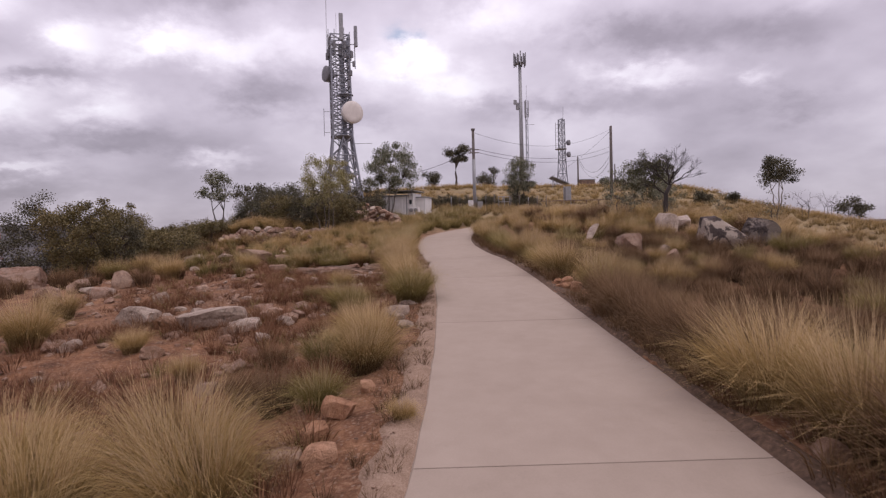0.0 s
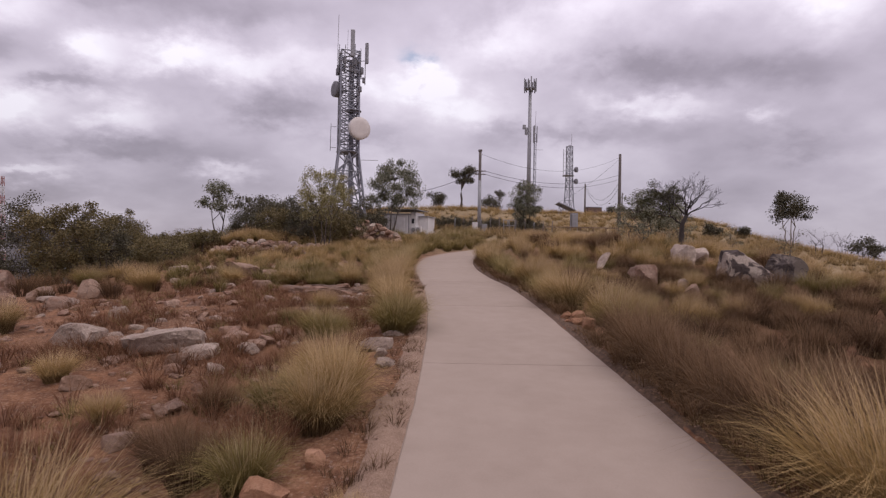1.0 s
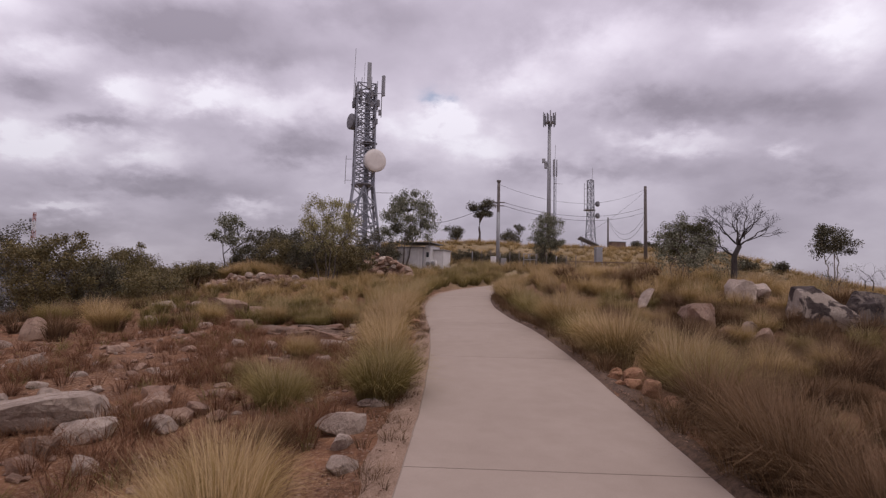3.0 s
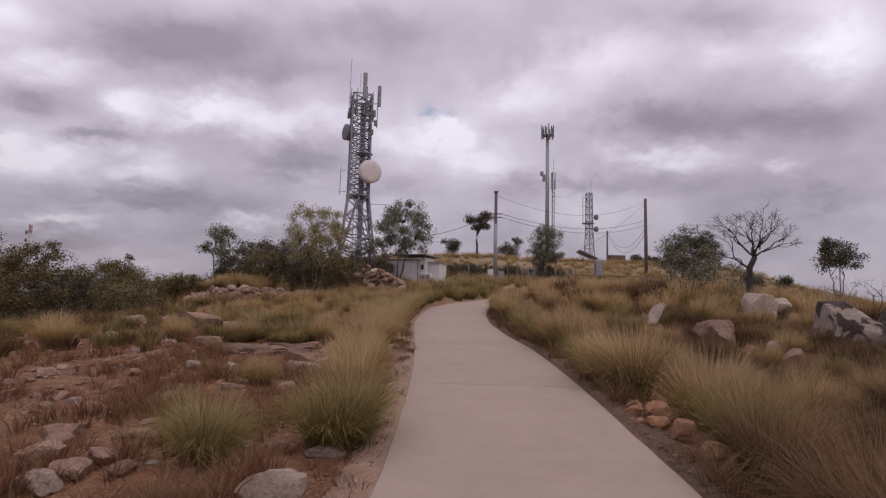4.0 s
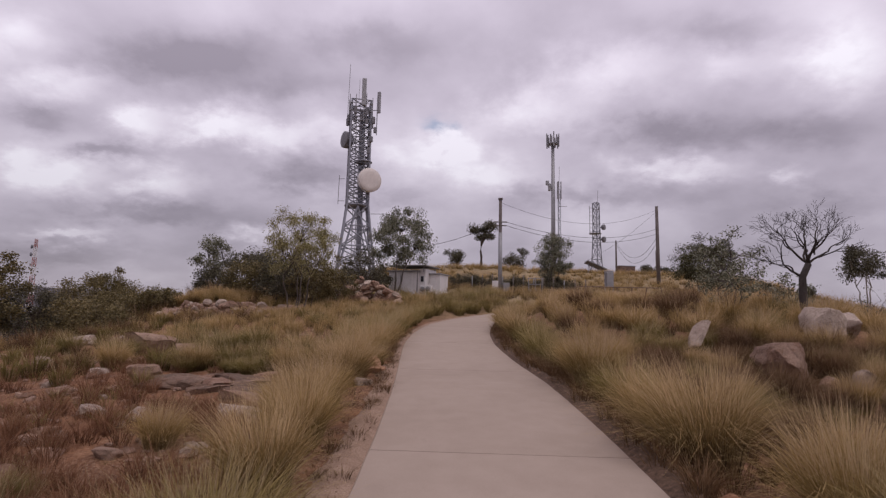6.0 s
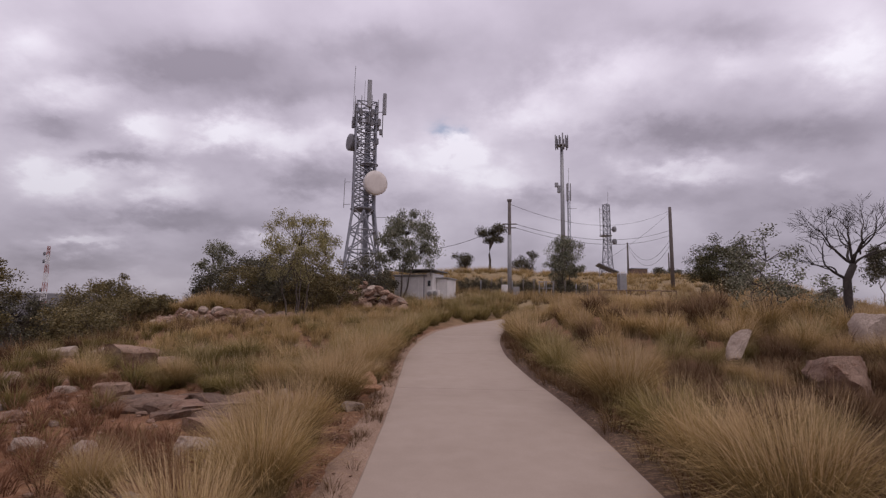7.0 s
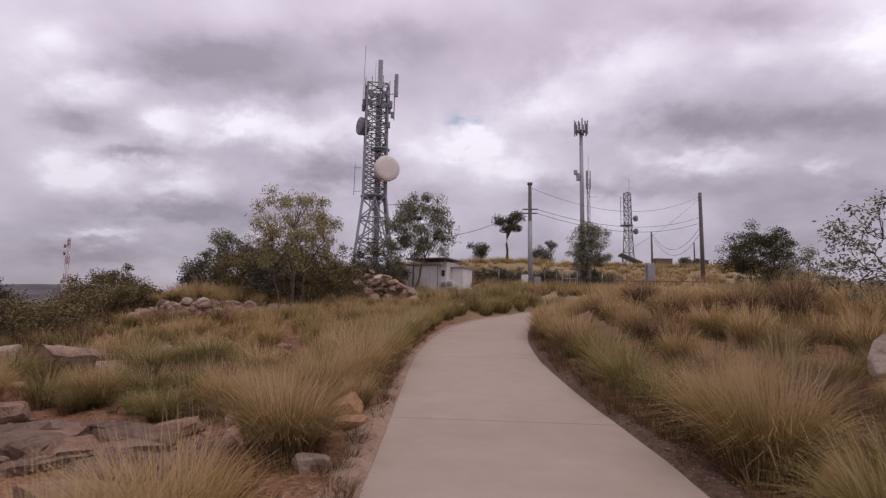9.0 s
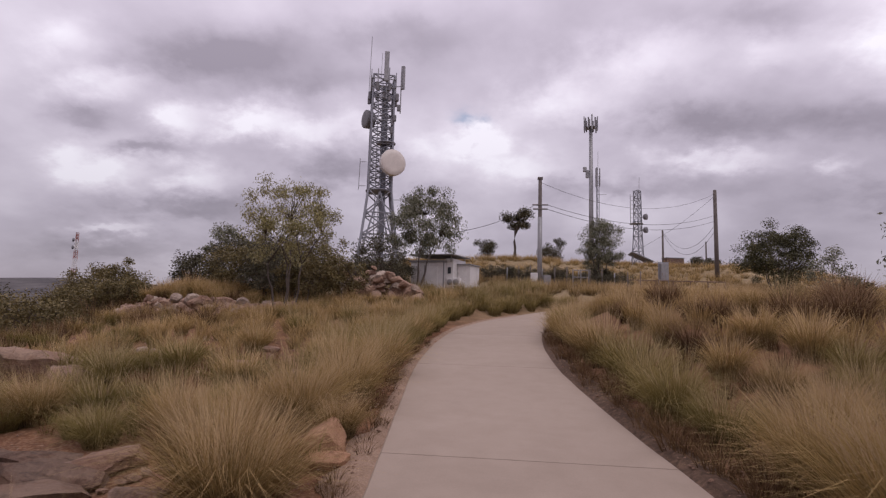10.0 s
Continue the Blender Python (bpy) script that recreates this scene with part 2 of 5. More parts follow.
def leaf_mat(name, dark, mid, pale):
    m = Nodes(name, 0.6, specular=0.35)
    isl = m.add("ShaderNodeNewGeometry").outputs["Random Per Island"]
    c = m.ramp(isl, (0.0, dark), (0.55, mid), (1.0, pale))
    c = m.mix(m.ramp(m.noise(m.position(), 0.8, 2), (0.35, (0, 0, 0)), (0.7, (0.5, 0.5, 0.5))), c, dark)
    m.base(c)
    tr = m.add("ShaderNodeBsdfTranslucent")
    m.link(c, tr.inputs["Color"])
    mx = m.add("ShaderNodeMixShader")
    mx.inputs[0].default_value = 0.25
    m.link(m.p.outputs[0], mx.inputs[1])
    m.link(tr.outputs[0], mx.inputs[2])
    m.link(mx.outputs[0], m.out.inputs["Surface"])
    return m.mat


def worn_mat(name, a, b, roughness=0.6, metallic=0.0, scale=3.0, bump=0.15):
    m = Nodes(name, roughness, metallic)
    g = m.coord()
    c = m.mix(m.ramp(m.noise(g, scale, 6, 0.65, 0.4), (0.35, (0, 0, 0)), (0.68, (1, 1, 1))), a, b)
    c = m.mix(0.2, c, m.ramp(m.noise(g, scale * 12, 3, 0.6), (0.3, tuple(0.7 * v for v in a)), (0.7, b)))
    m.base(c)
    m.bump(m.noise(g, scale * 14, 3, 0.6), bump, 0.01)
    return m.mat


CONCRETE = concrete_mat()
SOIL = ground_mat()
SAND = sand_mat()
GRANITE = rock_mat("weathered_granite", (0.15, 0.08, 0.05), (0.31, 0.188, 0.126), (0.48, 0.33, 0.24), 0.2)
LICHEN_ROCK = rock_mat("dark_lichened_granite", (0.05, 0.038, 0.035), (0.10, 0.075, 0.068), (0.17, 0.13, 0.118), 0.95)
RED_ROCK = rock_mat("reddish_granite", (0.16, 0.085, 0.055), (0.285, 0.167, 0.115), (0.43, 0.285, 0.21), 0.25)
ORANGE_ROCK = rock_mat("orange_sandstone", (0.27, 0.125, 0.066), (0.45, 0.235, 0.132), (0.58, 0.355, 0.235))
PALE_ROCK = rock_mat("pale_granite", (0.2, 0.135, 0.1), (0.45, 0.345, 0.275), (0.64, 0.52, 0.435), 0.3)
SHELF_ROCK = rock_mat("layered_shelf_granite", (0.08, 0.045, 0.032), (0.19, 0.112, 0.077), (0.33, 0.22, 0.155), 0.12)
BLACK_ROCK = rock_mat("dark_granite", (0.04, 0.03, 0.028), (0.085, 0.065, 0.06), (0.15, 0.118, 0.108), 0.35)
PINK_ROCK = rock_mat("broken_pinkish_granite", (0.2, 0.112, 0.075), (0.385, 0.243, 0.172), (0.55, 0.40, 0.305))
# first colour of each grass: dead thatch, darkened further for shade at its base
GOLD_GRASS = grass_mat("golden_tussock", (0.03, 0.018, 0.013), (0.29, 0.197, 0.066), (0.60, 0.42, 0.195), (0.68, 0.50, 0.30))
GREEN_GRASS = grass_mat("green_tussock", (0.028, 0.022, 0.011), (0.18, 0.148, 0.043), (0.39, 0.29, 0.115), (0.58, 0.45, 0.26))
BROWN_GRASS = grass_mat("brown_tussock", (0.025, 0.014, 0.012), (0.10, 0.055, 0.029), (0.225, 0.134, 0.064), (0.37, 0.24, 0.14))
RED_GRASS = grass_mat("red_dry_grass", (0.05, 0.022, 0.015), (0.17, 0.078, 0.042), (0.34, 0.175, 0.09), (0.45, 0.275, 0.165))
LITTER = worn_mat("dark_leaf_litter", (0.05, 0.03, 0.02), (0.185, 0.115, 0.076), 0.95, scale=16, bump=0.8)
BARK = worn_mat("grey_bark", (0.06, 0.046, 0.04), (0.15, 0.12, 0.10), 0.9, scale=6)
DARK_BARK = worn_mat("dark_dead_bark", (0.03, 0.023, 0.021), (0.075, 0.06, 0.053), 0.9, scale=6)
PALE_BARK = worn_mat("pale_bark", (0.26, 0.22, 0.19), (0.42, 0.38, 0.34), 0.85, scale=5)
DARK_LEAF = leaf_mat("dark_scrub_leaves", (0.045, 0.038, 0.025), (0.10, 0.088, 0.05), (0.2, 0.18, 0.11))
DEEP_LEAF = leaf_mat("deep_green_scrub_leaves", (0.03, 0.03, 0.014), (0.085, 0.078, 0.034), (0.2, 0.18, 0.085))
GUM_LEAF = leaf_mat("gum_leaves", (0.07, 0.07, 0.042), (0.19, 0.185, 0.115), (0.40, 0.385, 0.28))
PALE_LEAF = leaf_mat("pale_yellow_leaves", (0.14, 0.12, 0.045), (0.30, 0.26, 0.105), (0.48, 0.42, 0.21))
OLIVE_LEAF = leaf_mat("olive_scrub_leaves", (0.085, 0.066, 0.028), (0.165, 0.128, 0.05), (0.29, 0.225, 0.1))
GALV = worn_mat("galvanised_steel", (0.24, 0.235, 0.24), (0.36, 0.35, 0.36), 0.55, 0.35)
DARK_STEEL = worn_mat("dark_weathered_steel", (0.22, 0.222, 0.25), (0.34, 0.34, 0.375), 0.6, 0.3)
WHITE_PLASTIC = worn_mat("white_radome", (0.62, 0.58, 0.55), (0.75, 0.71, 0.68), 0.5, scale=1.2, bump=0.03)
PINK_PLASTIC = worn_mat("warm_white_radome_cover", (0.60, 0.53, 0.49), (0.70, 0.63, 0.58), 0.6, scale=0.8, bump=0.03)
GREY_PLASTIC = worn_mat("grey_radome", (0.15, 0.145, 0.155), (0.22, 0.21, 0.22), 0.55, scale=1.0, bump=0.03)
WHITE_WALL = worn_mat("white_painted_sheet", (0.60, 0.57, 0.56), (0.76, 0.73, 0.72), 0.6, scale=1.5, bump=0.08)
GREY_TRIM = worn_mat("grey_painted_trim", (0.20, 0.19, 0.19), (0.31, 0.30, 0.30), 0.6)
TIMBER = worn_mat("weathered_pole_timber", (0.12, 0.10, 0.095), (0.21, 0.18, 0.165), 0.9, scale=4)
CABLE = worn_mat("black_cable", (0.035, 0.033, 0.035), (0.06, 0.055, 0.058), 0.6)
RUST = worn_mat("rusty_sheet", (0.12, 0.075, 0.055), (0.22, 0.15, 0.12), 0.8)
GLASS_DARK = worn_mat("dark_window_glass", (0.03, 0.03, 0.034), (0.05, 0.05, 0.055), 0.12)
PANEL_BLUE = worn_mat("solar_cells", (0.045, 0.05, 0.065), (0.08, 0.085, 0.10), 0.25)
# red of the far mast, washed paler in its colour for haze
HAZED_RED = worn_mat("hazed_red_paint", (0.30, 0.10, 0.08), (0.42, 0.19, 0.16), 0.6)

# ---- mesh helpers ----


def mesh_of(name, verts, faces, material, smooth=False, uv=None):
    me = bpy.data.meshes.new(name)
    me.from_pydata([tuple(map(float, v)) for v in verts], [], [tuple(map(int, f)) for f in faces])
    if material:
        me.materials.append(material)
    if smooth:
        me.polygons.foreach_set("use_smooth", [True] * len(me.polygons))
    if uv is not None:
        layer = me.uv_layers.new(name="UVMap")
        idx = np.empty(len(me.loops), dtype=np.int32)
        me.loops.foreach_get("vertex_index", idx)
        layer.data.foreach_set("uv", np.asarray(uv, dtype=np.float32)[idx].ravel())
    me.update()
    return me


def part(name, bm, material, parent, label=""):
    """Links a bmesh, or a mesh, as one object under a thing or a part."""
    if isinstance(bm, bmesh.types.BMesh):
        me = bpy.data.meshes.new(name)
        bm.to_mesh(me)
        bm.free()
        me.materials.append(material)
    else:
        me = bm
    ob = new(name, me)
    ob.parent = parent
    if label:
        tagged(ob, label)
    return ob


def empty(name, x, y, z, rz=0.0, label="", category="", group="", kind=""):
    ob = new(name)
    ob.matrix_world = pose(x, y, z, 0, 0, rz)
    return tagged(ob, label, category, group, kind)


def box(sx, sy, sz, cx=0.0, cy=0.0, cz=0.0, bevel=0.0, m=None):
    bm = bmesh.new()
    bmesh.ops.create_cube(bm, size=1.0, matrix=(m or Matrix()) @ Matrix.Translation((cx, cy, cz)) @ Matrix.Diagonal((sx, sy, sz, 1)))
    if bevel:
        bmesh.ops.bevel(bm, geom=list(bm.edges), offset=bevel, segments=2, affect="EDGES", profile=0.5)
    return bm


def lathe(profile, sides=24, m=None):
    """A turned form: profile is a row of (radius, height)."""
    bm = bmesh.new()
    rings = []
    for r, h in profile:
        rings.append([bm.verts.new((r * math.cos(2 * math.pi * i / sides), r * math.sin(2 * math.pi * i / sides), h)) for i in range(sides)])
    for a, b in zip(rings, rings[1:]):
        for i in range(sides):
            j = (i + 1) % sides
            f = bm.faces.new((a[i], a[j], b[j], b[i]))
            f.smooth = True
    bm.faces.new(rings[0][::-1])
    bm.faces.new(rings[-1])
    if m:
        bmesh.ops.transform(bm, matrix=m, verts=bm.verts)
    return bm


STRUTS = {}


def strut(name, a, b, r, material, parent, sides=6):
    """A round bar from a to b, in the parent's own space; bars of one material share one mesh."""
    key = (material.name, sides)
    if key not in STRUTS:
        bm = bmesh.new()
        bmesh.ops.create_cone(bm, cap_ends=True, segments=sides, radius1=1, radius2=1, depth=1, matrix=Matrix.Translation((0, 0, 0.5)))
        me = bpy.data.meshes.new("bar")
        bm.to_mesh(me)
        bm.free()
        me.materials.append(material)
        STRUTS[key] = me
    a, b = Vector(a), Vector(b)
    ob = new(name, STRUTS[key])
    ob.parent = parent
    d = b - a
    ob.matrix_basis = Matrix.Translation(a) @ d.to_track_quat("Z", "Y").to_matrix().to_4x4() @ Matrix.Diagonal((r, r, d.length, 1))
    return ob


def tube_arrays(points, radii, sides=6):
    pts = [Vector(p) for p in points]
    verts, faces = [], []
    for i, p in enumerate(pts):
        d = (pts[min(i + 1, len(pts) - 1)] - pts[max(i - 1, 0)]).normalized()
        q = d.to_track_quat("Z", "Y")
        for k in range(sides):
            a = 2 * math.pi * k / sides
            verts.append(p + q @ Vector((radii[i] * math.cos(a), radii[i] * math.sin(a), 0)))
    for i in range(len(pts) - 1):
        for k in range(sides):
            l = (k + 1) % sides
            faces.append((i * sides + k, i * sides + l, (i + 1) * sides + l, (i + 1) * sides + k))
    faces.append(tuple(range(sides))[::-1])
    faces.append(tuple((len(pts) - 1) * sides + k for k in range(sides)))
    return verts, faces


def joined(chunks):
    verts, faces = [], []
    for v, f in chunks:
        o = len(verts)
        verts.extend(v)
        faces.extend(tuple(i + o for i in q) for q in f)
    return verts, faces


# ---- the lie of the land ----
PATH_Y = (0, 3, 6, 9, 12, 15, 18, 21, 24, 27, 30, 34, 38)
PATH_X = (1.0, 1.19, 1.26, 1.26, 1.16, 0.95, 0.64, 0.36, 0.33, 0.54, 1.21, 3.46, 6.6)
RISE_Y = (-40, -10, 0, 3, 6, 9, 12, 15, 18, 21, 24, 27, 30, 36, 45, 55, 66, 75, 85, 95, 120, 150, 260, 420, 5000)
RISE_Z = (-1.5, -0.1, 0.01, 0.04, 0.10, 0.22, 0.42, 0.60, 0.68, 0.85, 1.03, 1.2, 1.34, 1.8, 2.65, 3.4, 4.9, 6.5, 7.8, 8.5, 9.8, 9.0, -12, -34, -38)
SWELLS = ((-7, 8, 4, 0.30), (-10, 16, 6, -0.18), (-18, 24, 9, 0.78), (-30, 35, 14, -4.96), (-9, 32, 6, 0.84), (-14, 50, 14, 1.2), (5, 6, 4, 0.14), (7, 14, 4, -0.34),
          (10, 20, 5, 1.06), (10, 31, 7, 1.1), (14, 9, 7, -0.35), (24, 18, 12, -1.12), (38, 50, 16, -1.18), (18, 66, 14, 0.41), (-10, -2, 8, -0.92), (31, 35, 9, -1.7), (-12.2, 31.8, 2.3, 1.15), (1, 75, 7, 0.8))
SMOOTH_Y = np.linspace(-6, 44, 600)


def smoothed(ys, vs):
    v = np.interp(SMOOTH_Y, ys, vs)
    k = np.hanning(45)
    return np.convolve(np.pad(v, 22, mode="edge"), k / k.sum(), "valid")


PATH_XS, PATH_ZS = smoothed(PATH_Y, PATH_X), smoothed(RISE_Y, RISE_Z)
PATH_SLOPE = np.gradient(PATH_XS, SMOOTH_Y)
HALF = 1.26


def path_x(y):
    return np.interp(y, SMOOTH_Y, PATH_XS)


def path_half(y):
    return HALF * np.sqrt(1 + np.interp(y, SMOOTH_Y, PATH_SLOPE) ** 2)


def path_z(y):
    return np.where(np.asarray(y) < 38, np.interp(y, SMOOTH_Y, PATH_ZS), np.interp(y, RISE_Y, RISE_Z))


def off_path(x, y):
    """Metres from the edge of the path; below nought on it."""
    d = np.abs(x - path_x(y)) - path_half(y)
    return np.where((y > 38) | (y < -5), 9.0, d)


def land(x, y):
    """Height of the ground."""
    x, y = np.asarray(x, dtype=float), np.asarray(y, dtype=float)
    z = np.where(y < 38, path_z(y), np.interp(y, RISE_Y, RISE_Z))
    d = np.clip(off_path(x, y) / 2.5, 0, 1)
    w = d * d * (3 - 2 * d)
    s = sum(a * np.exp(-((x - gx) ** 2 + (y - gy) ** 2) / (2 * q * q)) for gx, gy, q, a in SWELLS)
    z = z + w * s
    # the hill falls away to a plain on both sides
    across = np.where(x < 8, (8 - x) * 1.3, (x - 8) * 1.2)
    side = np.clip((np.hypot(across, np.maximum(np.abs(y - 60) - 60, 0)) - 33) / 90, 0, 1)
    side = side * side * (3 - 2 * side)
    z = z * (1 - side) + -36.0 * side
    # a low range on the far left
    ridge = 100 * np.exp(-((x + 1750) / 900) ** 2 - ((y - 1900) / 500) ** 2) + 60 * np.exp(-((x + 700) / 700) ** 2 - ((y - 2600) / 400) ** 2)
    z = z + ridge
    z = z - 0.05 * (off_path(x, y) < 0.06)
    return z


def ground_z(x, y):
    return float(land(x, y))


def spread(lo, hi, fine_lo, fine_hi, step, grow):
    core = list(np.arange(fine_lo, fine_hi + 1e-6, step))
    s, v = step, core[-1]
    while v < hi:
        s *= grow
        v += s
        core.append(min(v, hi))
    s, v, low = step, core[0], []
    while v > lo:
        s *= grow
        v -= s
        low.append(max(v, lo))
    return np.array(low[::-1] + core)


gx_ = spread(-4200, 4200, -8, 10, 0.16, 1.09)
gy_ = spread(-60, 4600, -0.5, 23, 0.16, 1.07)
GX, GY = np.meshgrid(gx_, gy_)
GZ = land(GX, GY)
rough = np.array([[noise.noise((a * 1.3, b * 1.3, 0.0)) * 0.05 + noise.noise((a * 4.1, b * 4.1, 3.0)) * 0.022 for a in gx_] for b in gy_])
GZ = GZ + rough * np.clip(off_path(GX, GY) / 0.5, 0, 1) * (np.hypot(GX, GY) < 200)
nx, ny = len(gx_), len(gy_)
ii = np.arange(nx * ny).reshape(ny, nx)
quads = np.stack([ii[:-1, :-1], ii[:-1, 1:], ii[1:, 1:], ii[1:, :-1]], -1).reshape(-1, 4)
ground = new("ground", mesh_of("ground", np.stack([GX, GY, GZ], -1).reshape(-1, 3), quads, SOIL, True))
tagged(ground, "dry stony reddish-brown hill soil with litter", "ground", kind="structure")

# sandy verge beside the path
for side, inner, outer, stuff_ in ((-1, -0.08, 0.42, SAND), (1, -0.08, 0.5, LITTER)):
    vs, fs = [], []
    ys = np.arange(-1.5, 33, 0.12)
    for y in ys:
        for k in range(7):
            f = k / 6
            wob = 0.22 * noise.noise((y * 0.7, side * 5.0, 1.0)) + 0.08 * noise.noise((y * 3, side * 3.0, 1.0))
            x = path_x(y) + side * (path_half(y) + inner + ((0.28 if side > 0 and y < 7 else outer if y < 17 or side > 0 else 0.24) + wob * (1 if y < 17 else 0.4) - inner) * f)
            z = ground_z(x, y) + 0.05 * (1 if f < 0.18 else 0) + (0.042 + 0.015 * noise.noise((x * 5, y * 5, 2.0))) * (1 - f ** 3) - 0.06 * f ** 4 - (0.055 if f < 0.18 else 0)
            vs.append((x, y, z))
    for j in range(len(ys) - 1):
        for k in range(6):
            a = j * 7 + k
            q = (a, a + 1, a + 8, a + 7)
            fs.append(q if side > 0 else q[::-1])
    verge = new("verge", mesh_of("verge", vs, fs, stuff_, True))
    tagged(verge, "sandy gravel verge beside the concrete path" if side < 0 else "dark leaf litter along the path edge", "verge", kind="structure")

# ---- the concrete path, slab by slab ----
path = empty("path", 0, 0, 0, 0, "pale beige concrete footpath with sawn joints", "path", kind="structure")
JOINTS = (-5.5, -2.7, 2.12, 6.95, 11.7, 16.52, 21.3, 26.1, 30.9, 35.7, 38.0)


def path_slab(y0, y1):
    rows_ = np.linspace(y0 + 0.006, y1 - 0.006, 24)
    vs, fs = [], []
    cols = (-1, -0.985, -0.5, 0, 0.5, 0.985, 1)
    for y in rows_:
        xc, h, z = float(path_x(y)), float(path_half(y)), float(path_z(y))
        sl = float(np.interp(y, SMOOTH_Y, PATH_SLOPE))
        wob = [0.012 * noise.noise((y * 1.6, s * 7.0, 0)) for s in (-1, 1)]
        for c in cols:
            e = wob[0] if c < -0.9 else wob[1] if c > 0.9 else 0
            vs.append((xc + c * h + e, y, z + (0.0 if abs(c) < 1 else -0.018)))
        vs.append((xc - h + wob[0], y, z - 0.12))
        vs.append((xc + h + wob[1], y, z - 0.12))
    n = len(cols) + 2
    for j in range(len(rows_) - 1):
        a, b = j * n, (j + 1) * n
        for k in range(len(cols) - 1):
            fs.append((a + k, a + k + 1, b + k + 1, b + k))
        fs.append((a + 7, a, b, b + 7))
        fs.append((a + 6, a + 8, b + 8, b + 6))
        fs.append((a + 8, a + 7, b + 7, b + 8))
    last = (len(rows_) - 1) * n
    fs.append((0, 7, 8, 6, 5, 4, 3, 2, 1))
    fs.append(tuple(last + k for k in (0, 1, 2, 3, 4, 5, 6, 8, 7)))
    return mesh_of("slab", vs, fs, CONCRETE)


for y0, y1 in zip(JOINTS, JOINTS[1:]):
    part("slab", path_slab(y0, y1), CONCRETE, path)

# ---- rocks ----


def rock_mesh(seed, sx, sy, sz, material, fine=3, cuts=15, bump=0.28):
    rnd = random.Random(seed)
    bm = bmesh.new()
    bmesh.ops.create_icosphere(bm, subdivisions=fine, radius=1.0)
    planes = []
    for k in range(cuts):
        if k < 6:
            d = Vector(((1, 0, 0), (-1, 0, 0), (0, 1, 0), (0, -1, 0), (0, 0, 1), (0, 0, -1))[k]) + Vector((rnd.gauss(0, 0.25), rnd.gauss(0, 0.25), rnd.gauss(0, 0.2)))
            lim = rnd.uniform(0.55, 0.78)
        else:
            d = Vector((rnd.gauss(0, 1), rnd.gauss(0, 1), rnd.gauss(0, 0.8)))
            lim = rnd.uniform(0.52, 0.78)
        planes.append((d.normalized(), lim))
    o = Vector((rnd.uniform(0, 50), rnd.uniform(0, 50), rnd.uniform(0, 50)))
    for v in bm.verts:
        p = v.co.copy()
        p *= 1 + bump * noise.noise(p * 1.3 + o) + 0.4 * bump * noise.noise(p * 3.7 + o)
        for d, lim in planes:
            over = p.dot(d) - lim
            if over > 0:
                p -= d * over
        p *= 1 + 0.10 * bump * noise.noise(p * 9 + o)
        p += p.normalized() * 0.05 * noise.noise(p * 6 + o)
        v.co = Vector((p.x * sx, p.y * sy, p.z * sz)) * (1.2 if max(sx, sy) < 0.5 or sz > 0.3 else 1.06)
    for f in bm.faces:
        f.smooth = True
    me = bpy.data.meshes.new("rock")
    bm.to_mesh(me)
    bm.free()
    me.materials.append(material)
    me.set_sharp_from_angle(angle=radians(24))
    return me


def rock(name, x, y, sx, sy, sz, material, seed, label, rz=0.0, lift=0.35, tilt=(0, 0), fine=3, group="", z=None):
    ob = new(name, rock_mesh(seed, sx, sy, sz, material, fine))
    zz = (ground_z(x, y) if z is None else z) + sz * lift
    ob.matrix_world = pose(x, y, zz, tilt[0], tilt[1], rz)
    return tagged(ob, label, "rock", group)


# boulders on the right-hand bank
rock("boulder", 10.1, 16.9, 0.92, 0.7, 0.66, LICHEN_ROCK, 11, "large dark granite boulder with white lichen patches", -14, 0.5, (4, 8), 4)
rock("boulder", 11.7, 17.6, 0.8, 0.65, 0.66, BLACK_ROCK, 12, "dark granite boulder behind the lichened one", 20, 0.45, (0, 6), 4)
rock("boulder", 9.05, 19.0, 0.46, 0.5, 0.42, PALE_ROCK, 13, "pale granite boulder half sunk in tall grass", 5, 0.95, (0, 5), 4)
rock("boulder", 9.95, 19.5, 0.42, 0.36, 0.3, PALE_ROCK, 24, "flat pale granite block behind a boulder", 25, 1.0, (3, 4), 4)
rock("boulder", 6.72, 16.6, 0.52, 0.45, 0.36, RED_ROCK, 14, "rounded reddish granite boulder in the grass", 10, 0.95, (6, 0), 4)
rock("boulder", 7.62, 15.85, 0.19, 0.18, 0.24, PALE_ROCK, 15, "small upright pale stone beside a boulder", 0, 0.9)
rock("boulder", 7.08, 15.9, 0.2, 0.18, 0.18, RED_ROCK, 25, "rounded reddish stone before a boulder", 40, 0.9)
rock("boulder", 7.5, 15.0, 0.2, 0.24, 0.36, GRANITE, 16, "leaning grey slab of granite", 30, 0.6, (12, -34))
rock("boulder", 7.05, 17.0, 0.2, 0.15, 0.08, PALE_ROCK, 17, "thin pale stone lying on a boulder", 0, 0.2, z=1.05)
rock("boulder", 5.78, 17.9, 0.08, 0.22, 0.42, PALE_ROCK, 18, "thin tilted slab of pale granite standing in grass", 20, 1.3, (0, 38))
rock("boulder", 13.6, 19.4, 0.7, 0.5, 0.4, GRANITE, 20, "weathered boulder in golden grass", 0, 0.4)
rock("boulder", 2.72, 2.1, 0.12, 0.11, 0.10, GRANITE, 21, "small grey stone at the path edge", 0, 0.5)
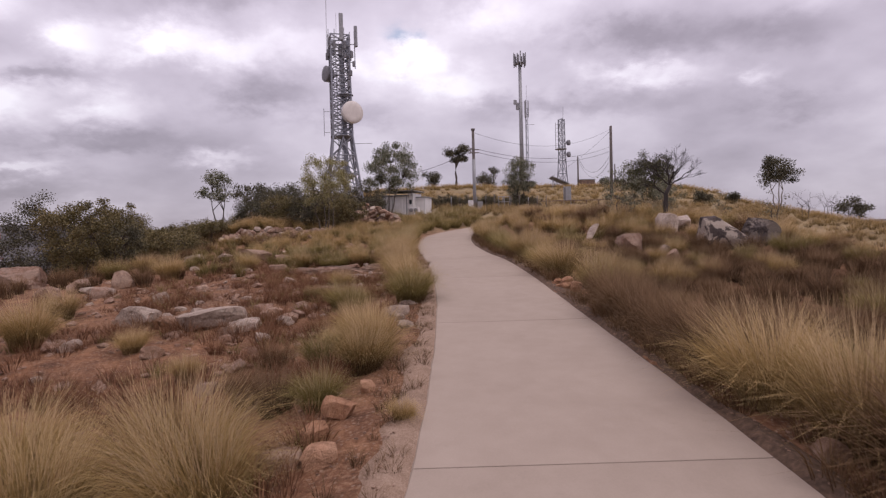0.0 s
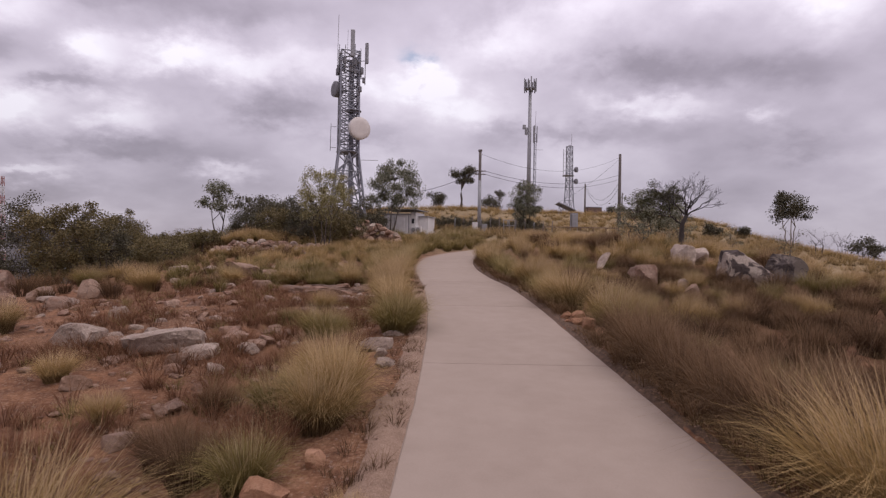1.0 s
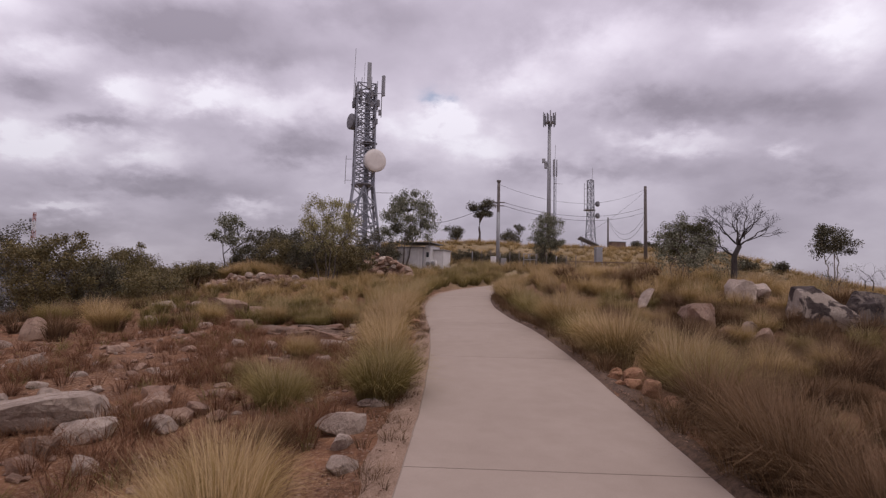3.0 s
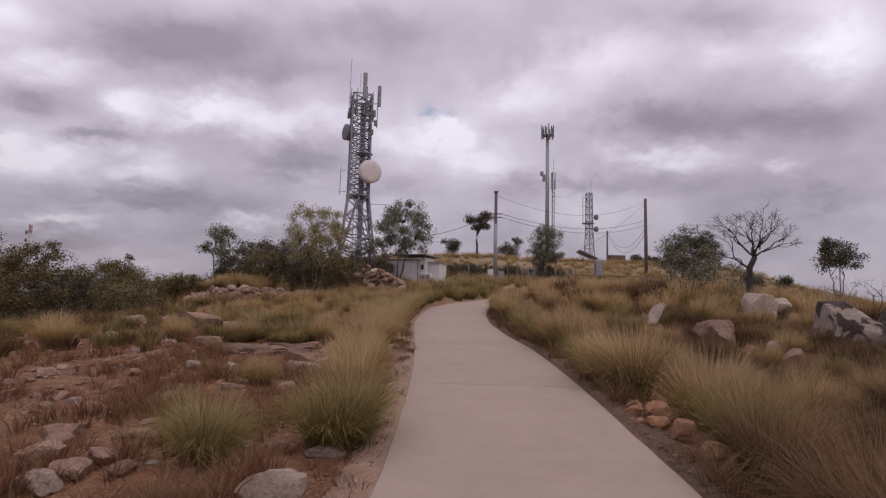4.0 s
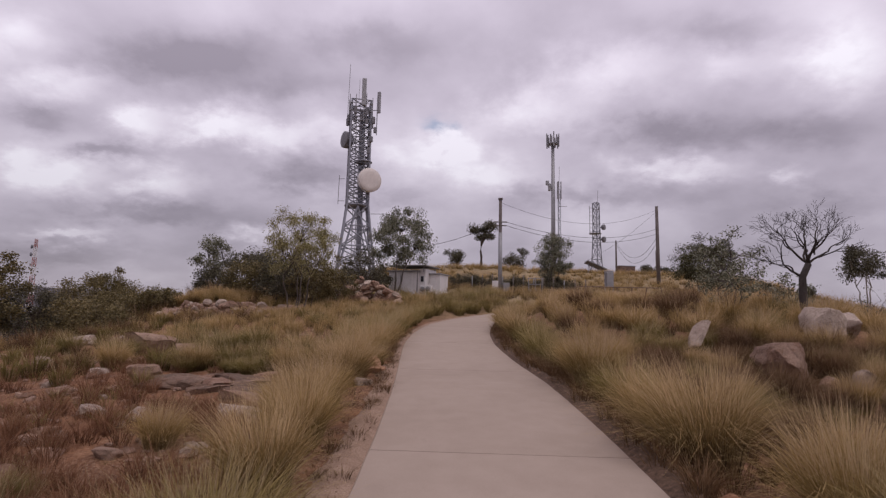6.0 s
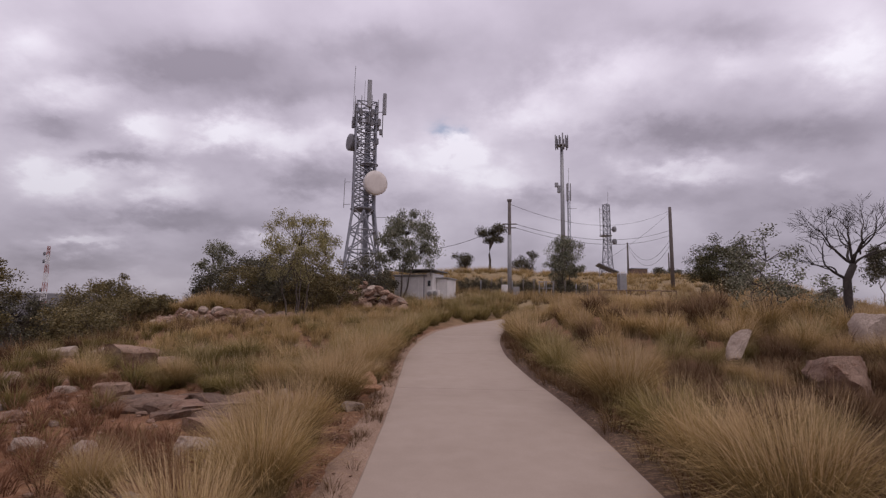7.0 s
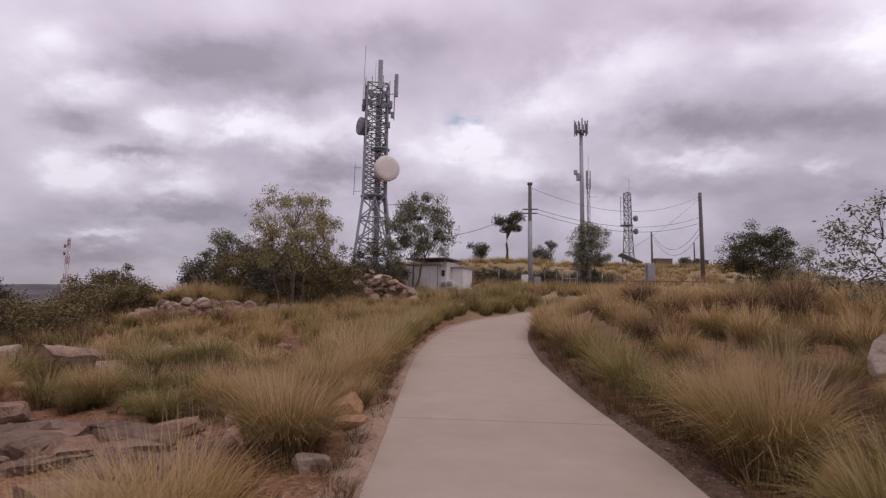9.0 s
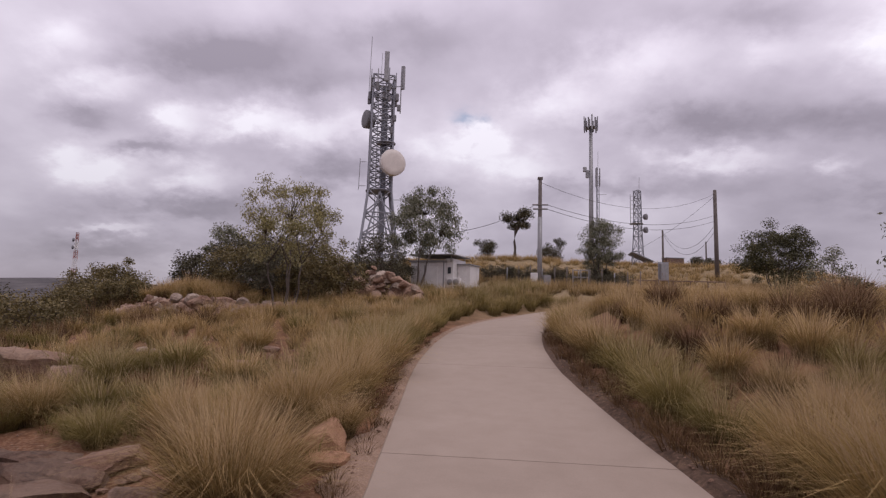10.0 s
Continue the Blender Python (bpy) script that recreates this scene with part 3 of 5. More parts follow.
# orange stones beside the path
for i, (x, y, s) in enumerate(((2.98, 10.3, 0.25), (2.85, 9.9, 0.17), (2.96, 9.58, 0.24), (2.7, 10.35, 0.14), (2.85, 10.7, 0.14), (3.1, 9.2, 0.19), (2.68, 10.0, 0.1))):
    rock("stone", x, y, s * 0.8, s * 0.66, s * 0.6, ORANGE_ROCK, 30 + i, "orange sandstone block beside the path", 37 * i, 0.6, group="orange stones by the path")
# pale ledges and blocks on the left
for i, (x, y, sx, sy, sz, mat_, lab) in enumerate((
        (-5.75, 8.75, 0.6, 0.45, 0.28, PALE_ROCK, "pale weathered granite ledge in red soil"),
        (-4.25, 8.45, 0.9, 0.6, 0.3, PALE_ROCK, "flat pale granite outcrop in red soil"),
        (-3.55, 8.15, 0.34, 0.25, 0.16, PALE_ROCK, "pale broken block beside an outcrop"),
        (-5.0, 8.6, 0.55, 0.35, 0.12, GRANITE, "low granite ledge between outcrops"),
        (-0.86, 3.4, 0.17, 0.14, 0.13, ORANGE_ROCK, "squared pinkish stone lining the verge"),
        (-0.95, 2.85, 0.15, 0.14, 0.14, ORANGE_ROCK, "squared pinkish stone lining the verge"),
        (-0.80, 2.42, 0.15, 0.12, 0.10, ORANGE_ROCK, "squared pinkish stone lining the verge"),
        (-1.15, 2.5, 0.20, 0.16, 0.12, GRANITE, "rough stone lining the verge"),
        (-0.68, 3.95, 0.09, 0.08, 0.09, ORANGE_ROCK, "small pinkish stone lining the verge"),
        (-0.72, 8.2, 0.17, 0.13, 0.1, PALE_ROCK, "pale stone at the edge of the verge"),
        (-0.5, 6.95, 0.16, 0.13, 0.07, PALE_ROCK, "pale stone at the edge of the verge"),
        (-0.62, 7.5, 0.11, 0.13, 0.09, PALE_ROCK, "pale stone at the edge of the verge"),
        (-15.2, 17.3, 0.95, 0.8, 0.65, RED_ROCK, "rounded reddish boulder below the scrub"),
        (-10.0, 15.0, 0.42, 0.35, 0.36, GRANITE, "angular granite block in rubble"),
        (-9.6, 13.3, 0.45, 0.25, 0.2, PALE_ROCK, "pale angular block in rubble"),
        (-11.0, 14.4, 0.35, 0.3, 0.32, GRANITE, "tilted granite block in rubble"),
        (-10.9, 13.0, 0.4, 0.32, 0.3, GRANITE, "granite block in rubble"),
        (-6.7, 11.1, 0.26, 0.22, 0.18, PALE_ROCK, "pale stone in red soil"),
        (-2.95, 8.46, 0.22, 0.16, 0.12, PALE_ROCK, "pale stone in red soil"),
        (-4.44, 6.65, 0.2, 0.15, 0.13, GRANITE, "granite stone in dry grass"),
        (-2.95, 7.33, 0.15, 0.12, 0.11, PALE_ROCK, "pale stone in red soil"),
        (-3.69, 7.7, 0.17, 0.14, 0.12, GRANITE, "granite stone in red soil"),
        (-2.55, 14.5, 0.45, 0.4, 0.16, GRANITE, "flat layered granite shelf"),
        (-2.3, 13.7, 0.4, 0.3, 0.14, PALE_ROCK, "flat layered granite shelf"),
        (-9.2, 12.7, 0.3, 0.25, 0.25, RED_ROCK, "reddish stone in rubble"),
        (-0.55, 8.85, 0.2, 0.14, 0.07, PALE_ROCK, "flat pale stone by the verge"),
        (-11.3, 22.6, 0.55, 0.4, 0.28, PALE_ROCK, "pale block in grass"),
        (-9.6, 21.8, 0.6, 0.4, 0.24, PALE_ROCK, "pale block in grass"),
        (-5.7, 17.0, 0.34, 0.3, 0.22, GRANITE, "granite stone in red soil"),
        (-0.8, 14.9, 0.17, 0.14, 0.08, PALE_ROCK, "pale flat stone on the verge"),
        (-1.0, 16.6, 0.24, 0.19, 0.18, ORANGE_ROCK, "rounded pinkish stone on the verge"),
        (-0.85, 16.15, 0.2, 0.2, 0.08, ORANGE_ROCK, "flat orange stone on the verge"),
        (-3.35, 8.95, 0.26, 0.2, 0.14, PINK_ROCK, "broken pinkish stone in rubble"),
        (-2.9, 8.75, 0.22, 0.18, 0.12, PINK_ROCK, "broken pinkish stone in rubble"),
        (-3.7, 9.7, 0.24, 0.2, 0.12, RED_ROCK, "reddish stone in rubble"),
        (-0.75, 8.0, 0.3, 0.22, 0.14, PALE_ROCK, "pale block at the edge of the verge"),
        (-2.5, 19.6, 0.4, 0.3, 0.2, GRANITE, "granite stone among tussocks"),
        (-7.6, 20.4, 0.8, 0.5, 0.42, GRANITE, "low weathered granite boulder"),
        (-6.4, 19.9, 0.45, 0.35, 0.22, GRANITE, "low weathered granite block"),
        (-3.9, 20.6, 0.4, 0.3, 0.2, GRANITE, "granite stone among tussocks"))):
    rock("stone", x, y, sx, sy, sz, mat_, 60 + i, lab, (i * 47) % 60 - 30, 0.45, ((i * 13) % 11 - 5, (i * 7) % 13 - 6), 4 if sx > 0.5 else 3)

# a shelf of layered granite: flat slabs lying against each other
rs = random.Random(19)
for i in range(26):
    x, y = -3.3 + rs.uniform(-1.5, 1.5), 15.95 + rs.uniform(-0.75, 0.75)
    x -= 0.9 * (y - 15.95)
    big = rs.uniform(0.28, 0.62)
    rock("flat_rock", x, y, big, big * rs.uniform(0.5, 0.8), rs.uniform(0.08, 0.15), SHELF_ROCK if i % 4 else RED_ROCK, 500 + i, "flat slab of layered reddish granite in a shelf", rs.uniform(-40, 40), 0.35,
         (rs.uniform(-7, 7), rs.uniform(-7, 7)), 3, "slabs of the granite shelf")

# heaps of broken rock left of the path
rng = random.Random(5)
HEAP_ROCKS = [rock_mesh(230 + i, rng.uniform(0.8, 1.25), rng.uniform(0.7, 1.0), rng.uniform(0.55, 0.85), (PINK_ROCK, RED_ROCK, PINK_ROCK, RED_ROCK, PALE_ROCK)[i % 5], 2, 13, 0.3) for i in range(10)]


def heap(n, x0, y0, x1, y1, width, height, lo, hi, group):
    for i in range(n):
        f = rng.random()
        off = rng.gauss(0, 0.4)
        x, y = x0 + (x1 - x0) * f + rng.gauss(0, 0.15), y0 + (y1 - y0) * f + off * width
        s = rng.uniform(lo, hi)
        up = height * max(0.0, 1 - abs(off) * 1.1) * rng.random() * math.sin(math.pi * min(1, max(0, f))) ** 0.5
        ob = new("rock", HEAP_ROCKS[rng.randrange(10)])
        ob.matrix_world = pose(x, y, ground_z(x, y) + up + s * 0.25, rng.uniform(-30, 30), rng.uniform(-30, 30), rng.uniform(0, 360)) @ Matrix.Diagonal((s, s, s, 1))
        tagged(ob, "broken pinkish-grey granite rock in a heap", "rock", group)


heap(120, -12.6, 28.9, -6.3, 28.8, 0.9, 0.4, 0.09, 0.32, "long heap of broken rock")
heap(34, -9.8, 27.4, -6.6, 27.6, 0.7, 0.25, 0.10, 0.26, "low spill of broken rock")
heap(105, -6.4, 34.4, -2.7, 33.6, 0.8, 1.5, 0.15, 0.42, "tall heap of broken rock")
# loose stones scattered on the red soil
for i in range(225):
    y = rng.uniform(3, 24)
    x = -1.3 - abs(rng.gauss(0, 4.6)) if rng.random() < 0.85 else rng.uniform(-9, -6)
    if x < -14 or off_path(x, y) < 0.5:
        continue
    s = rng.choice((0.05, 0.06, 0.08, 0.1, 0.14, 0.2))
    ob = new("stone", HEAP_ROCKS[rng.randrange(10)])
    ob.matrix_world = pose(x, y, ground_z(x, y) + s * 0.2, rng.uniform(-25, 25), rng.uniform(-25, 25), rng.uniform(0, 360)) @ Matrix.Diagonal((s, s, s * 0.8, 1))
    tagged(ob, "loose granite stone lying on red soil", "stone", "loose stones")

for i in range(110):
    y = rng.uniform(7.6, 14.5)
    x = -1.4 - 7.5 * rng.random() ** 1.2
    s = rng.choice((0.06, 0.08, 0.08, 0.1, 0.13, 0.16))
    ob = new("stone", HEAP_ROCKS[rng.randrange(10)])
    ob.matrix_world = pose(x, y, ground_z(x, y) + s * 0.2, rng.uniform(-25, 25), rng.uniform(-25, 25), rng.uniform(0, 360)) @ Matrix.Diagonal((s * 1.2, s, s * 0.75, 1))
    tagged(ob, "broken pinkish stone half sunk in red soil", "stone", "rubble on red soil")

# rubble and gravel, uncountable
ICO = bmesh.new()
bmesh.ops.create_icosphere(ICO, subdivisions=1, radius=1.0)
ICO_V = np.array([v.co for v in ICO.verts])
ICO_F = np.array([[v.index for v in f.verts] for f in ICO.faces])
ICO.free()
gr = np.random.RandomState(3)
vs, fs = [], []
for i in range(3400):
    y = gr.uniform(0.5, 22)
    if i % 3:
        side = -1 if gr.rand() < 0.45 else 1
        x = path_x(y) + side * (path_half(y) + 0.04 + abs(gr.normal(0, 0.35)))
    else:
        x = gr.uniform(-9, -0.6)
    if off_path(x, y) < 0.03:
        continue
    s = gr.uniform(0.005, 0.014) * (1.7 if gr.rand() < 0.1 else 1)
    v = ICO_V * (1 + gr.uniform(-0.25, 0.25, (len(ICO_V), 1))) * (s * gr.uniform(0.8, 1.4), s, s * 0.7) + (x, y, ground_z(x, y) + 0.03 * (off_path(x, y) < 0.5) + s * 0.3)
    fs.extend((ICO_F + len(vs)).tolist())
    vs.extend(v.tolist())
for i in range(2600):
    y, x = gr.uniform(2, 24), -0.9 - abs(gr.normal(0, 5.0))
    if x < -15 or noise.noise((x * 0.5, y * 0.5, 9.0)) + gr.normal(0, 0.2) < -0.05 or off_path(x, y) < 0.5:
        continue
    s = gr.uniform(0.015, 0.05) * (1.7 if gr.rand() < 0.12 else 1)
    v = ICO_V * (1 + gr.uniform(-0.35, 0.35, (len(ICO_V), 1))) * (s * gr.uniform(0.8, 1.6), s, s * 0.6) + (x, y, ground_z(x, y) + s * 0.2)
    fs.extend((ICO_F + len(vs)).tolist())
    vs.extend(v.tolist())
tagged(new("gravel", mesh_of("gravel", vs, fs, PINK_ROCK)), "fine granite gravel scattered beside the path", "gravel", kind="stuff")

# ---- trees and bushes ----


def leaf_cloud(centres, radii, per, length, width, seed, hang=0.3, squash=0.8):
    """Many small leaf blades gathered round twig ends; each is a bent pair of triangles."""
    r = np.random.RandomState(seed)
    n = per * len(centres)
    c = np.repeat(np.asarray(centres), per, 0)
    rad = np.repeat(np.asarray(radii), per)[:, None]
    d = r.normal(0, 1, (n, 3))
    d /= np.linalg.norm(d, axis=1)[:, None]
    p = c + d * rad * (r.rand(n, 1) ** 0.55) * (1, 1, squash)
    ax = r.normal(0, 1, (n, 3))
    ax[:, 2] = ax[:, 2] * 0.6 - hang * 2
    ax /= np.linalg.norm(ax, axis=1)[:, None]
    sd = np.cross(ax, r.normal(0, 1, (n, 3)))
    sd /= np.linalg.norm(sd, axis=1)[:, None]
    L = length * r.uniform(0.6, 1.3, (n, 1))
    W = width * r.uniform(0.7, 1.3, (n, 1))
    v = np.stack([p, p + ax * L * 0.5 + sd * W, p + ax * L, p + ax * L * 0.5 - sd * W], 1).reshape(-1, 3)
    f = np.arange(4 * n).reshape(-1, 4)
    return v, f


def tree(name, x, y, top, crown_r, crown_base, bark, leaf, label, seed, clusters=34, per=110, leaf_len=0.16, leaf_w=0.03, trunk_r=0.1, stems=1, lean=(0.0, 0.0),
         depth=None, hang=0.3, cluster_r=0.5, base=None, category="tree", shell=0.5, group="", twiggy=False):
    """A tapered trunk that forks into limbs and twigs, with leaf clumps at the twig ends; top and crown_base are heights above sea level of the place."""
    rnd = random.Random(seed)
    z0 = (ground_z(x, y) if base is None else base) - 0.05
    thing = empty(name, x, y, z0, 0, label, category, group)
    h, cb = top - z0, crown_base - z0
    cz, rz_ = (h + cb) / 2, (h - cb) / 2
    ry = depth or crown_r
    centres, radii = [], []
    for _ in range(clusters):
        d = Vector((rnd.gauss(0, 1), rnd.gauss(0, 1), rnd.gauss(0, 1))).normalized()
        k = rnd.uniform(shell, 1.0) ** 0.7 * rnd.uniform(0.9, 1.08)
        cr = cluster_r * rnd.uniform(0.6, 1.3)
        centres.append(Vector((d.x * (crown_r - 0.3 * cr) * k + lean[0] * h, d.y * (ry - 0.3 * cr) * k + lean[1] * h, cz + d.z * (rz_ - 0.25 * cr) * k)))
        radii.append(cr)
    chunks = []
    forks = []
    for s in range(stems):
        a = 2 * math.pi * (s + rnd.random() * 0.6) / stems
        out = crown_r * 0.28 if stems > 1 else 0.05
        fork_z = max(0.35 * h if stems > 1 else cb * 0.9, 0.25 * h)
        p0 = Vector((0.1 * (stems - 1) * math.cos(a), 0.1 * (stems - 1) * math.sin(a), 0))
        p3 = Vector((out * math.cos(a) + lean[0] * fork_z, out * math.sin(a) + lean[1] * fork_z, fork_z))
        pts = [p0.lerp(p3, t) + Vector((rnd.gauss(0, 0.03 * h / 4), rnd.gauss(0, 0.03 * h / 4), 0)) * (0 < t < 1) for t in (0, 0.25, 0.5, 0.75, 1)]
        chunks.append(tube_arrays(pts, [trunk_r * (1.25 - 0.6 * t) / stems ** 0.4 for t in (0, 0.25, 0.5, 0.75, 1)], 8))
        forks.append(p3)
    limbs = []
    for i in range(max(5, stems * 2)):
        c = centres[rnd.randrange(clusters)]
        f = forks[i % stems]
        end = f.lerp(c, 0.6)
        mid = f.lerp(end, 0.5) + Vector((rnd.gauss(0, 0.1), rnd.gauss(0, 0.1), 0.12 * crown_r))
        chunks.append(tube_arrays([f, mid, end], [trunk_r * 0.55 / stems ** 0.3, trunk_r * 0.42 / stems ** 0.3, trunk_r * 0.28 / stems ** 0.3], 6))
        limbs.extend((mid, end))
    for c in centres:
        a = min(limbs, key=lambda q: (q - c).length)
        mid = a.lerp(c, 0.55) + Vector((rnd.gauss(0, 0.08), rnd.gauss(0, 0.08), 0.06 * crown_r))
        chunks.append(tube_arrays([a, mid, c], [trunk_r * 0.24, trunk_r * 0.15, trunk_r * 0.06], 4))
        if twiggy:
            for _ in range(5):
                q = mid.lerp(c, rnd.random())
                d = Vector((rnd.gauss(0, 1), rnd.gauss(0, 1), rnd.gauss(0.5, 0.8))).normalized() * crown_r * rnd.uniform(0.15, 0.4)
                chunks.append(tube_arrays([q, q + d * 0.5 + Vector((0, 0, 0.03)), q + d], [trunk_r * 0.1, trunk_r * 0.07, trunk_r * 0.03], 3))
    v, f = joined(chunks)
    part("trunk", mesh_of("trunk", v, f, bark, True), bark, thing)
    if leaf:
        v, f = leaf_cloud([tuple(c) for c in centres], radii, per, leaf_len, leaf_w, seed, hang)
        part("crown", mesh_of("crown", v, f, leaf), leaf, thing)
    return thing


# scrub and trees left of the path
tree("gum_tree", -6.55, 28.5, 6.3, 1.95, 3.1, BARK, PALE_LEAF, "slender pale yellow-green tree with airy crown behind rocks", 1, 75, 190, 0.1, 0.013, 0.06, 4, hang=0.6, cluster_r=0.42, shell=0.3)
for i, (x, y, top, r, leaf, lab) in enumerate((
        (-11.3, 34.5, 5.0, 1.7, DARK_LEAF, "dense dark green scrub bush"),
        (-9.1, 33.3, 5.0, 1.7, DARK_LEAF, "dense dark green scrub bush"),
        (-7.1, 33.0, 4.9, 1.6, OLIVE_LEAF, "olive scrub bush behind the pale tree"),
        (-5.2, 36.6, 5.3, 1.6, DARK_LEAF, "dense dark green scrub bush"),
        (-6.6, 30.6, 3.7, 1.3, OLIVE_LEAF, "low olive bush under the pale tree"),
        (-7.3, 43.5, 5.2, 1.5, DARK_LEAF, "dark bush beside the white hut"),
        (-5.6, 43.2, 5.0, 1.3, DARK_LEAF, "dark bush beside the white hut"),
        (-13.6, 36.0, 3.6, 1.5, OLIVE_LEAF, "low olive scrub bush"),
        (-19.6, 27.0, 4.1, 2.2, OLIVE_LEAF, "large leafy scrub bush on the slope"),
        (-23.4, 28.5, 4.2, 2.7, DARK_LEAF, "large dark scrub bush on the slope"),
        (-18.2, 28.2, 3.0, 1.4, DARK_LEAF, "dark scrub bush on the slope"),
        (-14.4, 27.0, 2.0, 1.7, OLIVE_LEAF, "low olive scrub bush on the slope"),
        (-22.5, 40.0, 2.0, 2.5, OLIVE_LEAF, "broad olive bush on the slope"),
        (-18.6, 37.0, 2.5, 2.0, OLIVE_LEAF, "broad olive bush on the slope"),
        (-15.8, 33.0, 2.8, 1.7, OLIVE_LEAF, "low olive bush on the slope"),
        (-17.5, 46.0, 3.6, 1.5, DARK_LEAF, "dark bush on the slope edge"),
        (-28.0, 44.0, 1.6, 2.6, DARK_LEAF, "dark bush lower on the slope"),
        (-13.6, 30.2, 2.6, 1.1, OLIVE_LEAF, "low olive bush beside broken rock"),
        (-8.2, 31.4, 3.9, 1.4, DARK_LEAF, "dense dark scrub bush behind broken rock"),
        (-10.2, 32.2, 4.2, 1.5, OLIVE_LEAF, "dense olive scrub bush behind broken rock"),
        (-5.9, 32.2, 3.9, 1.3, OLIVE_LEAF, "olive scrub bush behind broken rock"),
        (-12.3, 33.2, 4.0, 1.4, DARK_LEAF, "dark scrub bush behind broken rock"),
        (-17.8, 33.0, 2.35, 1.9, OLIVE_LEAF, "broad olive bush on the slope"),
        (-20.8, 34.0, 1.6, 1.9, OLIVE_LEAF, "broad olive bush on the slope"),
        (-15.0, 30.8, 2.4, 1.6, OLIVE_LEAF, "low yellowish bush on the slope"),
        (-25.5, 35.0, 1.8, 2.3, DARK_LEAF, "dark bush lower on the slope"))):
    zb = ground_z(x, y)
    tree("bush", x, y, top, r, zb + 0.12 * (top - zb), BARK, leaf, lab, 40 + i, 52 if r < 1.9 else 90, 105 if r < 1.9 else 190, 0.10, 0.026 if r < 1.9 else 0.036, 0.05, 5, hang=0.1, cluster_r=(0.40 if r < 1.9 else 0.34) * r / 1.5, category="bush", shell=0.35)
tree("gum_tree", -26.2, 60.0, 9.3, 2.2, 5.2, BARK, GUM_LEAF, "small grey-green gum tree above the scrub", 3, 30, 120, 0.22, 0.05, 0.12, 2, cluster_r=0.7)
tree("bush", -21.5, 58.0, 7.6, 2.6, 4.4, BARK, DARK_LEAF, "dark scrub bush beneath the mast", 4, 30, 120, 0.2, 0.05, 0.1, 4, cluster_r=0.8, category="bush", shell=0.3)
tree("bush", -17.0, 56.0, 7.2, 2.4, 4.0, BARK, DARK_LEAF, "dark scrub bush beneath the mast", 5, 30, 120, 0.2, 0.05, 0.1, 4, cluster_r=0.8, category="bush", shell=0.3)
tree("gum_tree", -4.35, 43.0, 9.3, 2.35, 4.7, BARK, GUM_LEAF, "grey-green gum tree leaning over the white hut", 6, 85, 170, 0.16, 0.026, 0.08, 2, lean=(0.06, 0), hang=0.8, cluster_r=0.55, shell=0.3)
tree("tree", -38.0, 60.0, 5.6, 5.4, -2.5, BARK, OLIVE_LEAF, "broad domed olive tree lower on the slope", 33, 190, 170, 0.22, 0.05, 0.18, 4, hang=0.1, cluster_r=0.95, shell=0.35)
tree("dead_shrub", -15.3, 36.5, 3.7, 0.9, 1.8, BARK, None, "small leafless shrub on the slope", 7, 16, trunk_r=0.05, stems=3, category="shrub", twiggy=True)
# hilltop
tree("gum_tree", 2.6, 75.0, 14.3, 2.2, 10.8, BARK, DARK_LEAF, "slender gum tree with flat dark crown on the hilltop", 8, 16, 300, 0.22, 0.05, 0.17, 1, cluster_r=0.8, shell=0.3, lean=(0.0, 0.0))
tree("bush", -0.9, 80.0, 11.3, 1.6, 7.8, BARK, DARK_LEAF, "dark rounded bush on the hilltop", 9, 18, 150, 0.2, 0.05, 0.1, 2, cluster_r=0.8, category="bush", shell=0.2)
tree("bush", 7.9, 85.0, 10.7, 2.3, 8.1, BARK, DARK_LEAF, "wide dark bush on the hilltop", 10, 22, 140, 0.2, 0.05, 0.1, 3, cluster_r=0.8, category="bush", shell=0.2)
tree("gum_tree", 9.6, 90.0, 12.4, 1.0, 10.6, BARK, DARK_LEAF, "little dark gum tree on the hilltop", 11, 7, 120, 0.2, 0.05, 0.07, 1, cluster_r=0.6, shell=0.2)
tree("gum_tree", 8.3, 52.0, 8.9, 1.85, 4.2, BARK, GUM_LEAF, "airy drooping gum tree before the tall mast", 12, 110, 150, 0.13, 0.02, 0.09, 3, hang=0.9, cluster_r=0.45, shell=0.25)
tree("bush", 8.3, 52.3, 5.3, 1.2, 3.3, BARK, DARK_LEAF, "dark undergrowth beneath a drooping gum", 13, 20, 120, 0.14, 0.03, 0.05, 4, cluster_r=0.45, category="bush", shell=0.2)
for i, (x, y, top, r) in enumerate(((28.5, 88.0, 9.6, 1.4), (33.5, 95.0, 10.0, 1.6), (15.5, 88.0, 9.4, 0.9), (31.2, 60.0, 5.4, 1.3), (36.0, 62.0, 4.9, 0.8))):
    tree("bush", x, y, top, r, ground_z(x, y) + 0.2, BARK, DARK_LEAF, "dark far-off bush on the ridge", 70 + i, 14, 110, 0.2, 0.05, 0.07, 3, cluster_r=0.6, category="bush", shell=0.2, group="bushes on the ridge")
# right of the path
tree("bush", 24.5, 59.0, 10.2, 3.5, ground_z(24.5, 59.0) + 0.2, BARK, DEEP_LEAF, "large dark bush with an uneven crown of olive leaves", 14, 120, 190, 0.17, 0.036, 0.1, 6, cluster_r=0.75, category="bush", shell=0.25)
tree("bush", 21.2, 46.5, 6.3, 1.5, 2.9, BARK, GUM_LEAF, "sparse grey bush beside a dark one", 15, 26, 80, 0.15, 0.03, 0.07, 4, cluster_r=0.5, category="bush", shell=0.3)


